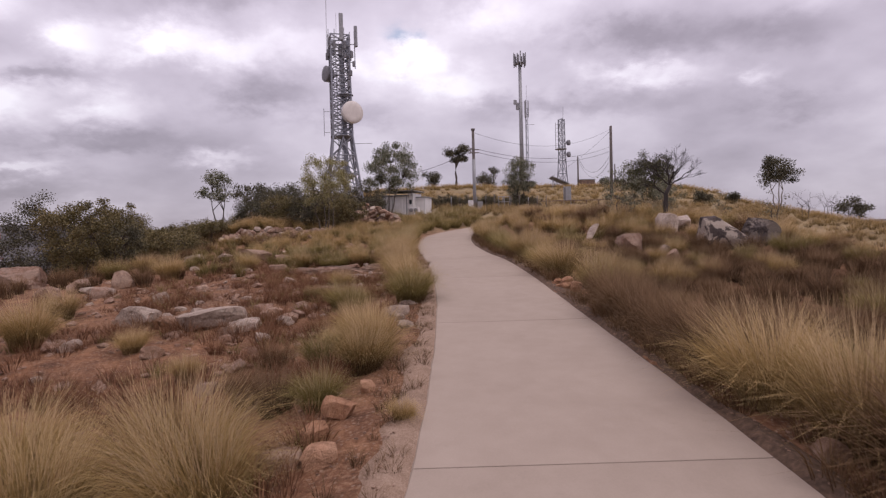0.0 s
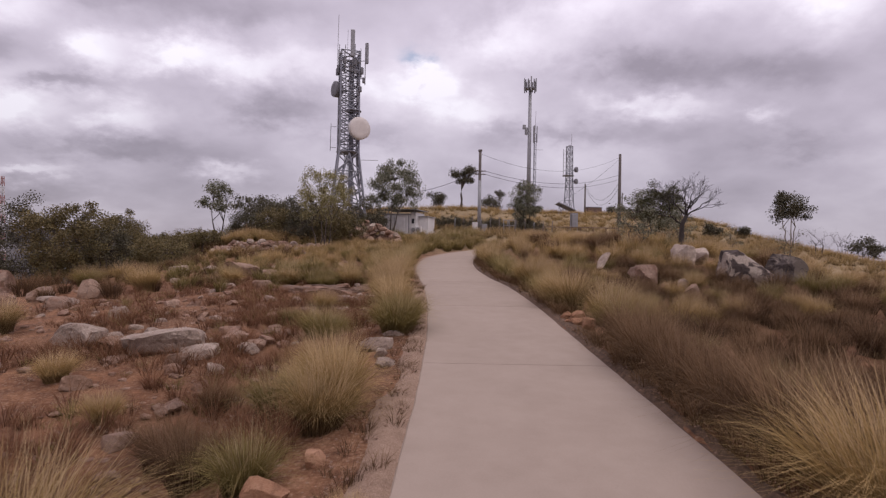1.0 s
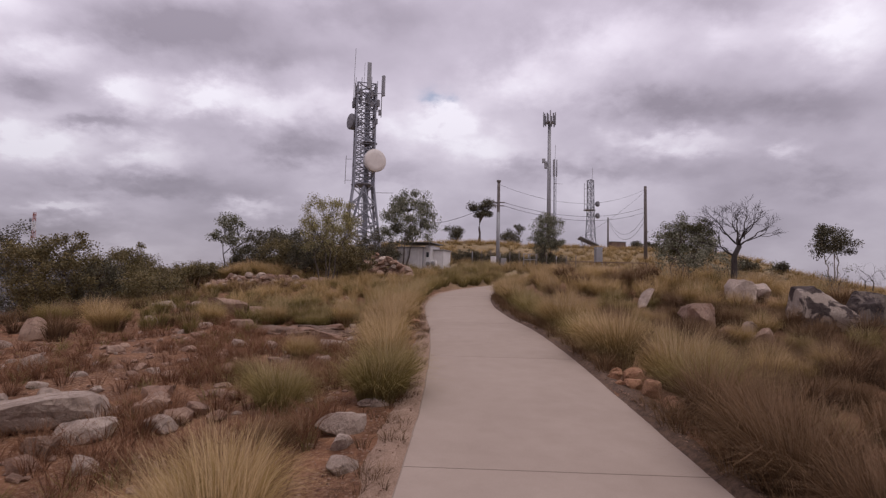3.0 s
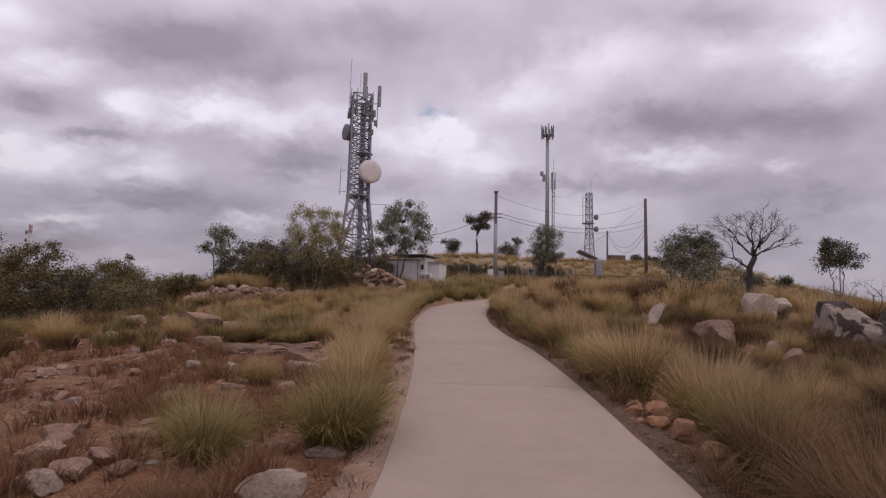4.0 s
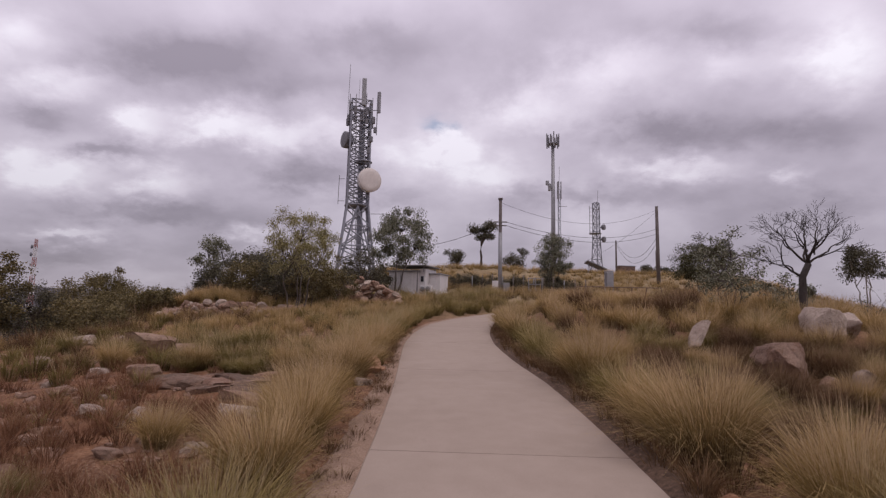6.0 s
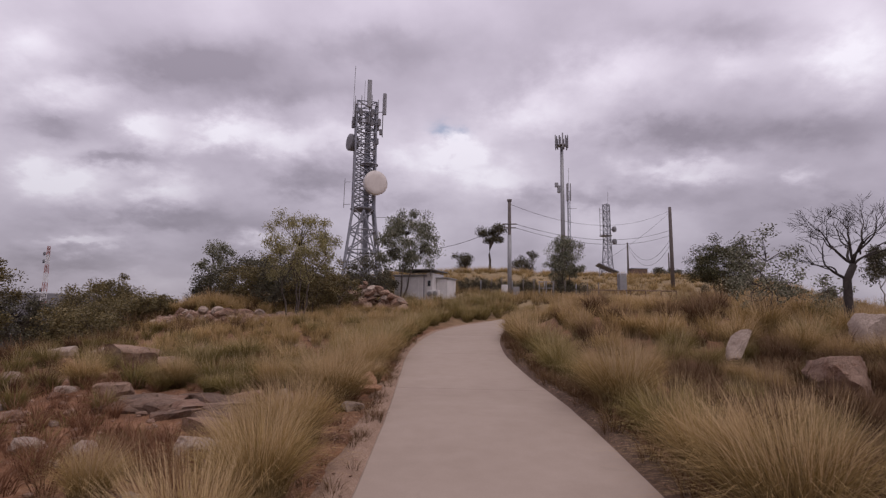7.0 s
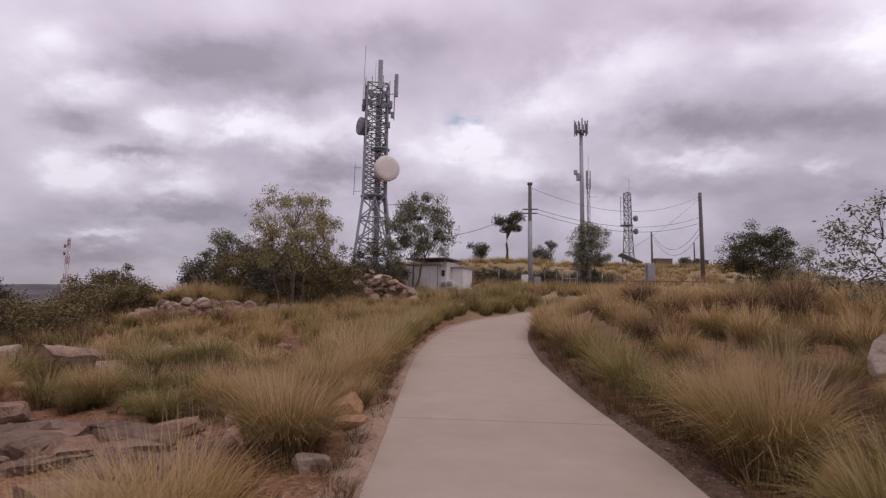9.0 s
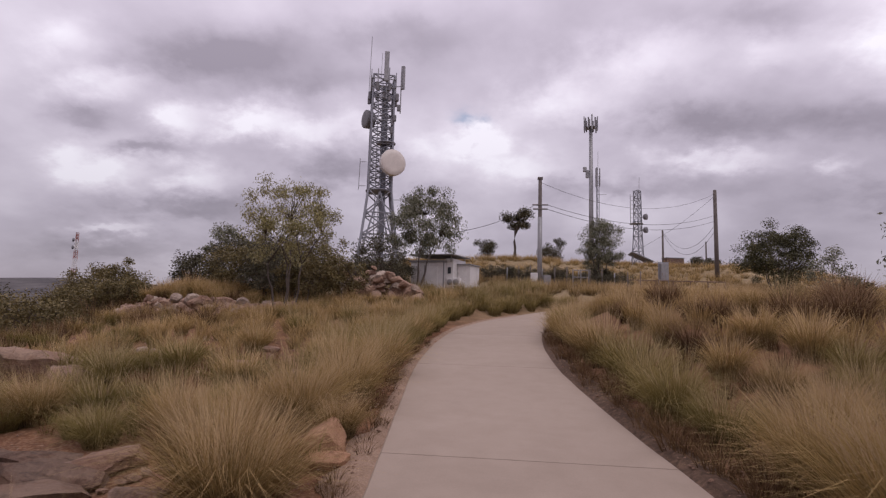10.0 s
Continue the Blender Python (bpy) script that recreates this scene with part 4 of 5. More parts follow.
def dead_tree(x, y, top, label, seed):
    """A bare tree: a crooked trunk that forks again and again into fine twigs."""
    rnd = random.Random(seed)
    z0 = ground_z(x, y) - 0.1
    thing = empty("dead_tree", x, y, z0, 0, label, "tree")
    h = top - z0
    chunks = []

    def grow(p, d, length, r, depth):
        bend = Vector((rnd.gauss(0, 0.09), rnd.gauss(0, 0.09), rnd.gauss(0, 0.05))) * length
        mid = p + d * length * 0.5 + bend
        end = p + d * length + Vector((rnd.gauss(0, 0.12), rnd.gauss(0, 0.12), 0)) * length
        chunks.append(tube_arrays([p, p.lerp(mid, 0.5) + bend * 0.3, mid, end], [r, r * 0.92, r * 0.8, r * 0.62], 6 if depth > 3 else 3))
        if depth == 0:
            return
        for k in range(3 if depth in (2, 4) else 2):
            side = Vector((rnd.gauss(0, 1), rnd.gauss(0, 1), rnd.gauss(0, 0.6))).normalized()
            nd = (d * 0.95 + side * 0.62 + Vector((0, 0, 0.10))).normalized()
            grow(p.lerp(end, rnd.uniform(0.45, 1.0)) if k else end, nd, length * rnd.uniform(0.62, 0.86), max(r * 0.58, 0.0045), depth - 1)

    a, b, m, c = Vector((-0.05, 0, 0)), Vector((0.0, 0, h * 0.2)), Vector((0.02, 0, h * 0.4)), Vector((0.2, 0.0, h * 0.5))
    chunks.append(tube_arrays([a, b, m, c], [0.12, 0.1, 0.09, 0.08], 9))
    for d, at in (((0.7, 0.1, 0.5), c), ((-0.6, 0.2, 0.85), c), ((0.1, -0.5, 0.95), c), ((0.35, 0.5, 0.85), c), ((-0.25, -0.2, 1.0), c), ((0.4, -0.2, 0.9), c), ((-0.7, 0.1, 0.5), m)):
        grow(at, Vector(d).normalized(), h * 0.165, 0.036, 5)
    v, f = joined(chunks)
    part("trunk", mesh_of("trunk", v, f, DARK_BARK, True), DARK_BARK, thing)
    return thing


dead_tree(9.8, 20.8, 5.0, "bare dead tree with crooked dark trunk", 16)
tree("sapling", 8.2, 21.4, 4.3, 1.1, 2.0, BARK, GUM_LEAF, "thin sapling with sparse grey-green leaves", 17, 46, 50, 0.09, 0.018, 0.035, 3, cluster_r=0.3)
tree("sapling", 10.3, 22.3, 3.2, 0.7, 1.9, BARK, GUM_LEAF, "thin sapling with sparse grey-green leaves", 18, 16, 40, 0.09, 0.018, 0.03, 3, cluster_r=0.25)
tree("gum_tree", 39.0, 58.0, 9.2, 2.3, 5.0, PALE_BARK, DARK_LEAF, "forked gum tree with dark crown on the ridge", 19, 34, 200, 0.2, 0.045, 0.11, 3, cluster_r=0.85, shell=0.35)
for i, (x, y, top, r) in enumerate(((36.5, 50.0, 4.9, 1.5), (42.5, 55.0, 5.2, 1.4), (31.5, 47.0, 4.6, 1.6), (25.5, 45.0, 4.4, 1.1))):
    tree("dead_shrub", x, y, top, r, ground_z(x, y) + 0.6, BARK, GUM_LEAF if i in (2, 3) else None, "thin grey shrub with bare twigs", 90 + i, 16, 26, 0.13, 0.03, 0.05, 4, cluster_r=0.5, category="shrub", twiggy=True)
tree("bush", 47.0, 57.0, 3.9, 2.0, 1.2, BARK, DARK_LEAF, "dark rounded bush on the far slope", 20, 22, 120, 0.2, 0.05, 0.1, 3, cluster_r=0.7, category="bush", shell=0.2)
# bramble at the foot of the hill
for i in range(20):
    x, y = 0.0 + (i % 10) * 1.02 + 0.3 * math.sin(i * 2.3), 50.4 + 1.3 * (i // 10) + 0.5 * math.sin(i * 1.7)
    zb = ground_z(x, y)
    tree("scrub", x, y, zb + 1.35 + 0.35 * math.sin(i * 3.1), 1.0, zb + 0.1, BARK, DARK_LEAF, "tangled dark dry scrub at the hill foot", 110 + i, 18, 90, 0.1, 0.02, 0.03, 4,
         cluster_r=0.35, category="scrub", shell=0.2, group="scrub at the hill foot", twiggy=True)

# ---- masts, poles and hut ----


def lattice_mast(thing, levels, turn, leg_r, brace_r, material, sides=4, cross=True):
    """Legs and braces: levels are rows of (height, width) from the foot up."""
    def corner(k, w):
        a = radians(turn + 360 * k / sides)
        return Vector((w * math.cos(a), w * math.sin(a), 0))
    for (h0, w0), (h1, w1) in zip(levels, levels[1:]):
        c0 = [corner(k, w0) + Vector((0, 0, h0)) for k in range(sides)]
        c1 = [corner(k, w1) + Vector((0, 0, h1)) for k in range(sides)]
        for k in range(sides):
            l = (k + 1) % sides
            strut("leg", c0[k], c1[k], leg_r, material, thing)
            strut("brace", c0[k], c1[l], brace_r, material, thing, 4)
            if cross:
                strut("brace", c0[l], c1[k], brace_r, material, thing, 4)
            strut("rail", c1[k], c1[l], brace_r, material, thing, 4)


def dish(thing, centre, normal, radius, depth, face, shell, label):
    q = Vector(normal).to_track_quat("Z", "Y").to_matrix().to_4x4()
    m = Matrix.Translation(centre) @ q
    body = part("dish", lathe([(radius * 0.25, -depth * 1.0), (radius * 0.7, -depth * 0.85), (radius * 0.97, -depth * 0.6), (radius, -0.03), (radius * 0.99, 0)], 36, m), shell, thing, label)
    part("cover", lathe([(radius * 0.985, 0.003), (radius * 0.97, 0.03), (radius * 0.6, 0.06), (radius * 0.1, 0.075)], 36, m), face, body)
    strut("bracket", Vector(centre) - Vector(normal).normalized() * depth * 0.9, Vector(centre) - Vector(normal).normalized() * (depth * 0.9 + 0.7), 0.09, GALV, body)


def panel(name, thing, x, y, z0, z1, w, d, rz, material, label=""):
    m = Matrix.Translation((x, y, (z0 + z1) / 2)) @ Matrix.Rotation(radians(rz), 4, "Z")
    return part(name, box(w, d, z1 - z0, bevel=min(w, d) * 0.25, m=m), material, thing, label)


# the tall lattice mast
TZ = ground_z(-12.05, 64.5)
mast = empty("lattice_mast", -12.05, 64.5, TZ, 0, "tall grey steel lattice mast carrying dishes and antennas", "mast")
T0 = 4.5 - TZ
lv = [(T0 - 0.4, 3.15), (T0 + 1.0, 2.95), (T0 + 2.6, 2.7), (T0 + 4.3, 2.43), (T0 + 6.6, 2.05), (T0 + 9.0, 1.68)]
lv += [(T0 + 9.0 + 1.25 * k, 1.68 - 0.012 * k) for k in range(1, 11)]
lattice_mast(mast, lv, 62, 0.115, 0.07, DARK_STEEL)
for k in range(6):
    strut("cable", (0.25 + 0.09 * k, -0.5 + 0.07 * k, T0 - 0.3), (0.1 + 0.09 * k, -0.4 + 0.07 * k, T0 + 20.5), 0.055, DARK_STEEL, mast)
for sx in (-0.5, -0.1):
    strut("ladder_rail", (sx, 0.2, T0 - 0.3), (sx, 0.2, T0 + 21.0), 0.04, GALV, mast)
for k in range(36):
    strut("rung", (-0.5, 0.2, T0 + 0.3 + k * 0.58), (-0.1, 0.2, T0 + 0.3 + k * 0.58), 0.02, GALV, mast, 4)
part("platform", lathe([(1.4, 0), (1.45, 0.04), (1.45, 0.12), (1.3, 0.14)], 20, Matrix.Translation((0, 0, T0 + 9.0))), DARK_STEEL, mast)
part("platform", lathe([(1.0, 0), (1.05, 0.03), (1.05, 0.10), (0.9, 0.12)], 16, Matrix.Translation((0.6, -0.4, T0 + 14.1))), DARK_STEEL, mast)
dish(mast, (1.75, -1.6, T0 + 11.8), (0.56, -0.83, 0.03), 1.38, 1.0, PINK_PLASTIC, WHITE_PLASTIC, "large white drum dish")
dish(mast, (-1.75, -0.4, T0 + 16.9), (-0.78, -0.62, 0.0), 0.98, 1.1, GREY_PLASTIC, GREY_PLASTIC, "dark grey drum dish")
panel("antenna", mast, 0.62, -1.4, T0 + 20.6, T0 + 23.9, 0.5, 0.3, 15, GALV, "pale grey panel antenna")
panel("antenna", mast, 2.25, -0.6, T0 + 20.0, T0 + 22.6, 0.4, 0.28, -20, GALV, "pale grey panel antenna")
strut("antenna_pole", (0.62, -1.15, T0 + 18.8), (0.62, -1.15, T0 + 22.5), 0.06, GALV, mast)
strut("antenna_pole", (2.05, -0.5, T0 + 17.4), (2.05, -0.5, T0 + 22.0), 0.06, GALV, mast)
strut("antenna_arm", (1.0, -0.4, T0 + 20.4), (2.05, -0.5, T0 + 20.4), 0.05, GALV, mast)
strut("antenna_arm", (1.0, -0.4, T0 + 18.2), (2.05, -0.5, T0 + 18.2), 0.05, GALV, mast)
for dx, z0, z1 in ((1.75, 18.6, 19.4), (1.95, 17.5, 18.2), (1.55, 16.4, 17.1), (0.3, 18.9, 19.7), (0.9, 18.6, 19.2), (-0.5, 20.0, 20.7)):
    panel("radio_unit", mast, dx, -0.9, T0 + z0, T0 + z1, 0.36, 0.3, 10, GREY_PLASTIC)
for k in range(4):
    a0, a1 = radians(62 + 90 * k), radians(152 + 90 * k)
    low = [Vector((2.95 * math.cos(a), 2.95 * math.sin(a), T0 + 1.0)) for a in (a0, a1)]
    top_mid = Vector((0.84 * (math.cos(a0) + math.cos(a1)), 0.84 * (math.sin(a0) + math.sin(a1)), T0 + 8.9))
    for q in low:
        strut("brace", q, top_mid, 0.085, DARK_STEEL, mast)
    q0, q1 = (Vector((1.75 * math.cos(a), 1.75 * math.sin(a), 0)) for a in (a0, a1))
    for z in (20.1, 21.0):
        strut("head_rail", q0 + Vector((0, 0, T0 + z)), q1 + Vector((0, 0, T0 + z)), 0.05, GALV, mast)
    for f in (0.25, 0.7):
        q = q0.lerp(q1, f) * 1.06
        strut("mount_pole", q + Vector((0, 0, T0 + 19.2)), q + Vector((0, 0, T0 + 21.9 + 0.5 * f)), 0.045, GALV, mast)
        panel("radio_unit", mast, q.x * 1.08, q.y * 1.08, T0 + 19.6 - 0.8 * (k % 2), T0 + 20.5 - 0.8 * (k % 2), 0.34, 0.26, 62 + 90 * k, GREY_PLASTIC)
for dz, dx in ((16.0, 1.3), (15.1, 1.25), (10.3, 1.3)):
    panel("junction_box", mast, dx, -0.8, T0 + dz, T0 + dz + 0.7, 0.3, 0.25, 8, GREY_PLASTIC)
strut("whip_antenna", (-1.45, -0.5, T0 + 19.0), (-1.32, -0.5, T0 + 26.1), 0.03, GALV, mast)
strut("whip_antenna", (-0.35, 0.3, T0 + 21.4), (-0.3, 0.3, T0 + 24.6), 0.022, GALV, mast)
strut("whip_antenna", (-2.15, -0.4, T0 + 9.2), (-2.1, -0.4, T0 + 12.6), 0.035, GALV, mast)
strut("antenna_arm", (-1.4, -0.4, T0 + 12.2), (-2.15, -0.4, T0 + 12.2), 0.03, GALV, mast)
strut("antenna_arm", (-1.4, -0.4, T0 + 9.6), (-2.15, -0.4, T0 + 9.6), 0.03, GALV, mast)
strut("antenna_arm", (1.4, -0.4, T0 + 8.1), (3.9, -0.9, T0 + 8.0), 0.03, GALV, mast)
strut("antenna_arm", (1.9, -0.4, T0 + 3.3), (3.8, -0.9, T0 + 3.2), 0.03, GALV, mast)

# the monopole with its crown of antennas
MZ = ground_z(18.25, 112.0)
mono = empty("monopole", 18.25, 112.0, MZ, 0, "tall slim grey monopole with a ring of antennas", "mast")
M0 = 8.8 - MZ
part("pole", lathe([(0.5, M0 - 1.0), (0.42, M0 + 12), (0.33, M0 + 28.0)], 16), GALV, mono)
part("headframe", lathe([(1.05, M0 + 28.0), (1.1, M0 + 28.05), (1.1, M0 + 28.15), (0.3, M0 + 28.2)], 18), DARK_STEEL, mono)
for k in range(12):
    a = 2 * math.pi * k / 12
    panel("antenna", mono, 1.28 * math.cos(a), 1.28 * math.sin(a), M0 + 27.6 - 0.3 * (k % 2), M0 + 29.9 + 0.5 * (k % 3 == 0), 0.26, 0.16, math.degrees(a) + 90, GREY_PLASTIC if k % 3 else GALV)
    strut("antenna_arm", (0.3 * math.cos(a), 0.3 * math.sin(a), M0 + 28.1), (1.25 * math.cos(a), 1.25 * math.sin(a), M0 + 28.1), 0.05, DARK_STEEL, mono)
panel("radio_unit", mono, -0.75, -0.2, M0 + 18.0, M0 + 19.6, 0.6, 0.4, 30, GALV)
panel("radio_unit", mono, -1.2, -0.2, M0 + 19.2, M0 + 20.2, 0.7, 0.4, 10, GALV)
NZ = ground_z(19.3, 111.0)
slim = empty("slim_mast", 19.3, 111.0, NZ, 0, "thin dark lattice mast beside the monopole", "mast")
N0 = 8.8 - NZ
lattice_mast(slim, [(N0 - 0.6 + 1.7 * k, 0.30) for k in range(12)], 10, 0.055, 0.03, DARK_STEEL, 3, False)
for k in range(3):
    a = 2.1 * k
    panel("antenna", slim, 0.4 * math.cos(a), 0.4 * math.sin(a), N0 + 16.2, N0 + 19.8, 0.3, 0.18, math.degrees(a) + 90, GALV)
strut("whip_antenna", (0, 0, N0 + 18.0), (0.1, 0, N0 + 23.0), 0.035, GALV, slim)
strut("antenna_arm", (0, 0, N0 + 14.6), (1.6, -0.2, N0 + 14.6), 0.035, GALV, slim)

# the third mast
QZ = ground_z(28.5, 120.0)
third = empty("lattice_mast", 29.0, 120.0, QZ, 0, "slender grey lattice mast with whip antennas and drums", "mast")
Q0 = 10.6 - QZ
lattice_mast(third, [(Q0 - 0.5, 1.55), (Q0 + 3.0, 1.2), (Q0 + 6.0, 1.0)] + [(Q0 + 6.0 + 1.6 * k, 0.95 - 0.03 * k) for k in range(1, 7)], 20, 0.11, 0.06, DARK_STEEL, 3)
for k in range(7):
    strut("antenna_arm", (-0.4, 0, Q0 + 9.0 + k * 0.9), (-1.5, -0.2, Q0 + 9.0 + k * 0.9), 0.04, GALV, third)
strut("whip_antenna", (-1.5, -0.2, Q0 + 8.4), (-1.5, -0.2, Q0 + 14.8), 0.06, GALV, third)
strut("whip_antenna", (-0.9, -0.2, Q0 + 9.8), (-0.9, -0.2, Q0 + 15.6), 0.05, GALV, third)
strut("whip_antenna", (0.3, 0, Q0 + 15.0), (0.4, 0, Q0 + 18.4), 0.04, GALV, third)
for z in (10.0, 7.3):
    dish(third, (1.5, -0.9, Q0 + z), (0.75, -0.66, 0), 0.62, 0.7, GREY_PLASTIC, GREY_PLASTIC, "small dark drum dish")
part("platform", lathe([(1.3, 0), (1.35, 0.04), (1.35, 0.12), (1.2, 0.14)], 14, Matrix.Translation((-0.3, 0, Q0 + 8.6))), GALV, third)

# far striped mast on the plain
FX, FY = -345.0, 400.0
FZ = ground_z(FX, FY)
farm = empty("striped_mast", FX, FY, FZ, 0, "far red and white lattice mast on the plain", "mast")
top_ = 52.5 - FZ
steps = 12
for k in range(steps):
    h0, h1 = top_ * k / steps, top_ * (k + 1) / steps
    w0, w1 = 4.2 - 2.9 * k / steps, 4.2 - 2.9 * (k + 1) / steps
    lattice_mast(farm, [(h0, w0 * 0.8), (h1, w1 * 0.8)], 15, 0.2, 0.1, HAZED_RED if k % 2 else WHITE_PLASTIC, 3)
for z in (0.93, 0.86, 0.6, 0.45):
    dish(farm, (-2.4, -1.6, top_ * z), (-0.6, -0.8, 0), 1.6, 1.4, GREY_PLASTIC, GREY_PLASTIC, "drum dish")


def power_pole(x, y, top, r, material, label, sleeve=0.0):
    z = ground_z(x, y)
    ob = empty("power_pole", x, y, z, 0, label, "pole")
    part("pole", lathe([(r * 1.15, -0.3), (r, (top - z) * 0.5), (r * 0.85, top - z - 0.05), (r * 0.7, top - z)], 12), material, ob)
    if sleeve:
        part("conduit", lathe([(r * 1.18, 0), (r * 1.12, sleeve * 0.5), (r * 1.08, sleeve)], 12), GALV, ob, "pale grey conduit sleeve")
        part("cap", box(0.36, 0.3, 0.16, 0, 0, top - z, 0.02), material, ob)
    return ob


pole_a = power_pole(3.45, 48.3, 10.98, 0.145, TIMBER, "timber power pole with pale sleeve on its lower half", 4.9)
for z, l in ((9.05, 0.55), (8.75, 0.5)):
    strut("crossarm", (-l, -0.1, z - ground_z(3.45, 48.3)), (l, -0.1, z - ground_z(3.45, 48.3)), 0.05, TIMBER, pole_a)
MBZ = ground_z(3.3, 47.9)
meter = empty("meter_box", 3.05, 47.95, MBZ, -5, "pale grey metal meter box at a pole foot", "box")
part("body", box(0.48, 0.34, 0.95, 0, 0, 3.75 - MBZ, 0.02), WHITE_WALL, meter)
part("door", box(0.40, 0.02, 0.8, 0, -0.182, 3.77 - MBZ, 0.006), WHITE_WALL, meter)
strut("stand", (0, 0, -0.1), (0, 0, 3.3 - MBZ), 0.06, GALV, meter)
MB2 = empty("meter_box", 3.95, 48.3, MBZ, 5, "grey metal switch box beside a pole", "box")
part("body", box(0.5, 0.3, 0.7, 0, 0, 3.75 - MBZ, 0.02), GREY_TRIM, MB2)
strut("stand", (0, 0, -0.1), (0, 0, 3.5 - MBZ), 0.05, GALV, MB2)
pole_b = power_pole(23.15, 67.9, 14.6, 0.2, TIMBER, "dark weathered timber power pole on the ridge")
pole_c = power_pole(24.6, 90.0, 13.55, 0.14, TIMBER, "thin timber pole far on the ridge")
pole_d = power_pole(34.5, 100.0, 13.2, 0.12, TIMBER, "thin timber pole far on the ridge")


def wire(a, b, sag, r, label):
    n = 26
    a, b = Vector(a), Vector(b)
    pts = [a.lerp(b, i / n) - Vector((0, 0, 4 * sag * (i / n) * (1 - i / n))) for i in range(n + 1)]
    v, f = tube_arrays(pts, [r] * (n + 1), 5)
    ob = new("power_line", mesh_of("power_line", v, f, CABLE, True))
    return tagged(ob, label, "cable", "power lines")


A_, B_ = (3.45, 48.3), (23.15, 67.9)
wire((*A_, 10.7), (*B_, 14.2), 1.75, 0.013, "sagging power line between two poles")
wire((A_[0] + 0.5, A_[1] - 0.1, 9.05), (*B_, 11.9), 1.2, 0.018, "sagging power line between two poles")
wire((A_[0] + 0.5, A_[1] - 0.1, 8.75), (*B_, 11.3), 1.2, 0.018, "sagging power line between two poles")
wire((A_[0] - 0.5, A_[1] - 0.1, 8.95), (-2.2, 47.0, 6.9), 0.25, 0.018, "service line from pole to hut")
wire((*B_, 11.0), (24.6, 90.0, 13.4), 2.6, 0.02, "sagging power line to a far pole")
wire((*B_, 10.4), (24.6, 90.0, 13.1), 2.9, 0.02, "sagging power line to a far pole")
wire((*B_, 14.0), (15.0, 70.0, 8.0), 0.5, 0.012, "thin stay wire from a pole")

# white equipment hut
HX, HY = -3.55, 45.6
HZ = ground_z(HX, HY) - 0.1
hut = empty("equipment_hut", HX, HY, HZ, -17, "small white sheet-metal equipment hut with flat canopy roof", "hut")
R0 = 4.55 - HZ
part("wall", box(2.3, 2.6, R0, 0, 0, R0 / 2, 0.02), WHITE_WALL, hut)
part("roof", box(2.5, 2.8, 0.13, 0, 0, R0 + 0.067, 0.02), GREY_TRIM, hut, "grey flat roof edge")
for k in range(8):
    part("cladding_rib", box(0.03, 0.02, R0 - 0.2, -1.05 + 0.3 * k, -1.312, R0 / 2), WHITE_WALL, hut)
part("door", box(0.86, 0.035, R0 - 0.25, 0.3, -1.32, (R0 - 0.25) / 2, 0.01), WHITE_WALL, hut, "white sheet door")
part("door_frame", box(0.05, 0.05, R0 - 0.2, -0.16, -1.325, (R0 - 0.2) / 2), GREY_TRIM, hut)
part("corner_trim", box(0.07, 0.07, R0, 1.15, -1.3, R0 / 2), GREY_TRIM, hut)
for sx, sy in ((-1.2, -1.2), (1.2, -1.2), (1.2, 1.2), (-1.2, 1.2)):
    strut("canopy_post", (sx + 0.4, sy, R0), (sx + 0.4, sy, R0 + 0.42), 0.035, GALV, hut)
part("canopy", box(3.1, 3.0, 0.07, 0.35, 0, R0 + 0.46, 0.015), GREY_TRIM, hut, "thin grey canopy sheet over the roof")
part("side_wall", box(0.5, 2.2, R0 + 0.25, 1.42, 0.1, (R0 + 0.25) / 2, 0.02), WHITE_WALL, hut)
part("window", box(0.22, 0.03, 0.4, 1.42, -1.02, R0 - 0.5, 0.005), GLASS_DARK, hut, "small dark window")
part("annexe", box(0.85, 1.8, R0 - 0.12, 2.12, 0.6, (R0 - 0.12) / 2, 0.02), WHITE_WALL, hut, "lower white annexe")
part("annexe_roof", box(1.0, 2.0, 0.08, 2.12, 0.6, R0 - 0.08, 0.015), GREY_TRIM, hut)
for dx in (1.5, 2.05):
    ac = part("air_conditioner", box(0.48, 0.3, 0.5, dx, -0.95 - 0.35 * (dx > 1.8), R0 - 1.25, 0.03), WHITE_WALL, hut, "white air-conditioning unit")
    part("fan_grille", lathe([(0.19, 0), (0.19, 0.02), (0.05, 0.03)], 18, Matrix.Translation((dx, -1.105 - 0.35 * (dx > 1.8), R0 - 1.25)) @ Matrix.Rotation(radians(90), 4, "X")), GREY_TRIM, ac)

# cabinet and pipe rail on the ridge
CX, CY = 14.75, 58.0
CZ = ground_z(CX, CY)
cab = empty("cabinet", CX, CY, CZ, 8, "grey steel cabinet on a stand on the ridge", "cabinet")
C0 = 4.35 - CZ
part("body", box(0.66, 0.5, 1.5, 0, 0, C0 + 0.8, 0.03), GALV, cab)
part("door", box(0.56, 0.02, 1.3, 0, -0.262, C0 + 0.82, 0.008), GALV, cab)
for sx in (-0.42, 0.42):
    strut("post", (sx, 0, -0.2), (sx, 0, C0 + 1.65), 0.045, DARK_STEEL, cab)
strut("rail", (-0.42, 0, C0 + 1.62), (0.42, 0, C0 + 1.62), 0.04, DARK_STEEL, cab)
rail = empty("pipe_rail", 0, 0, 0, 0, "low rusty pipe rail along the ridge", "rail")
rp = [(9.6 + 1.45 * k, 57.2 + 0.1 * k) for k in range(8)]
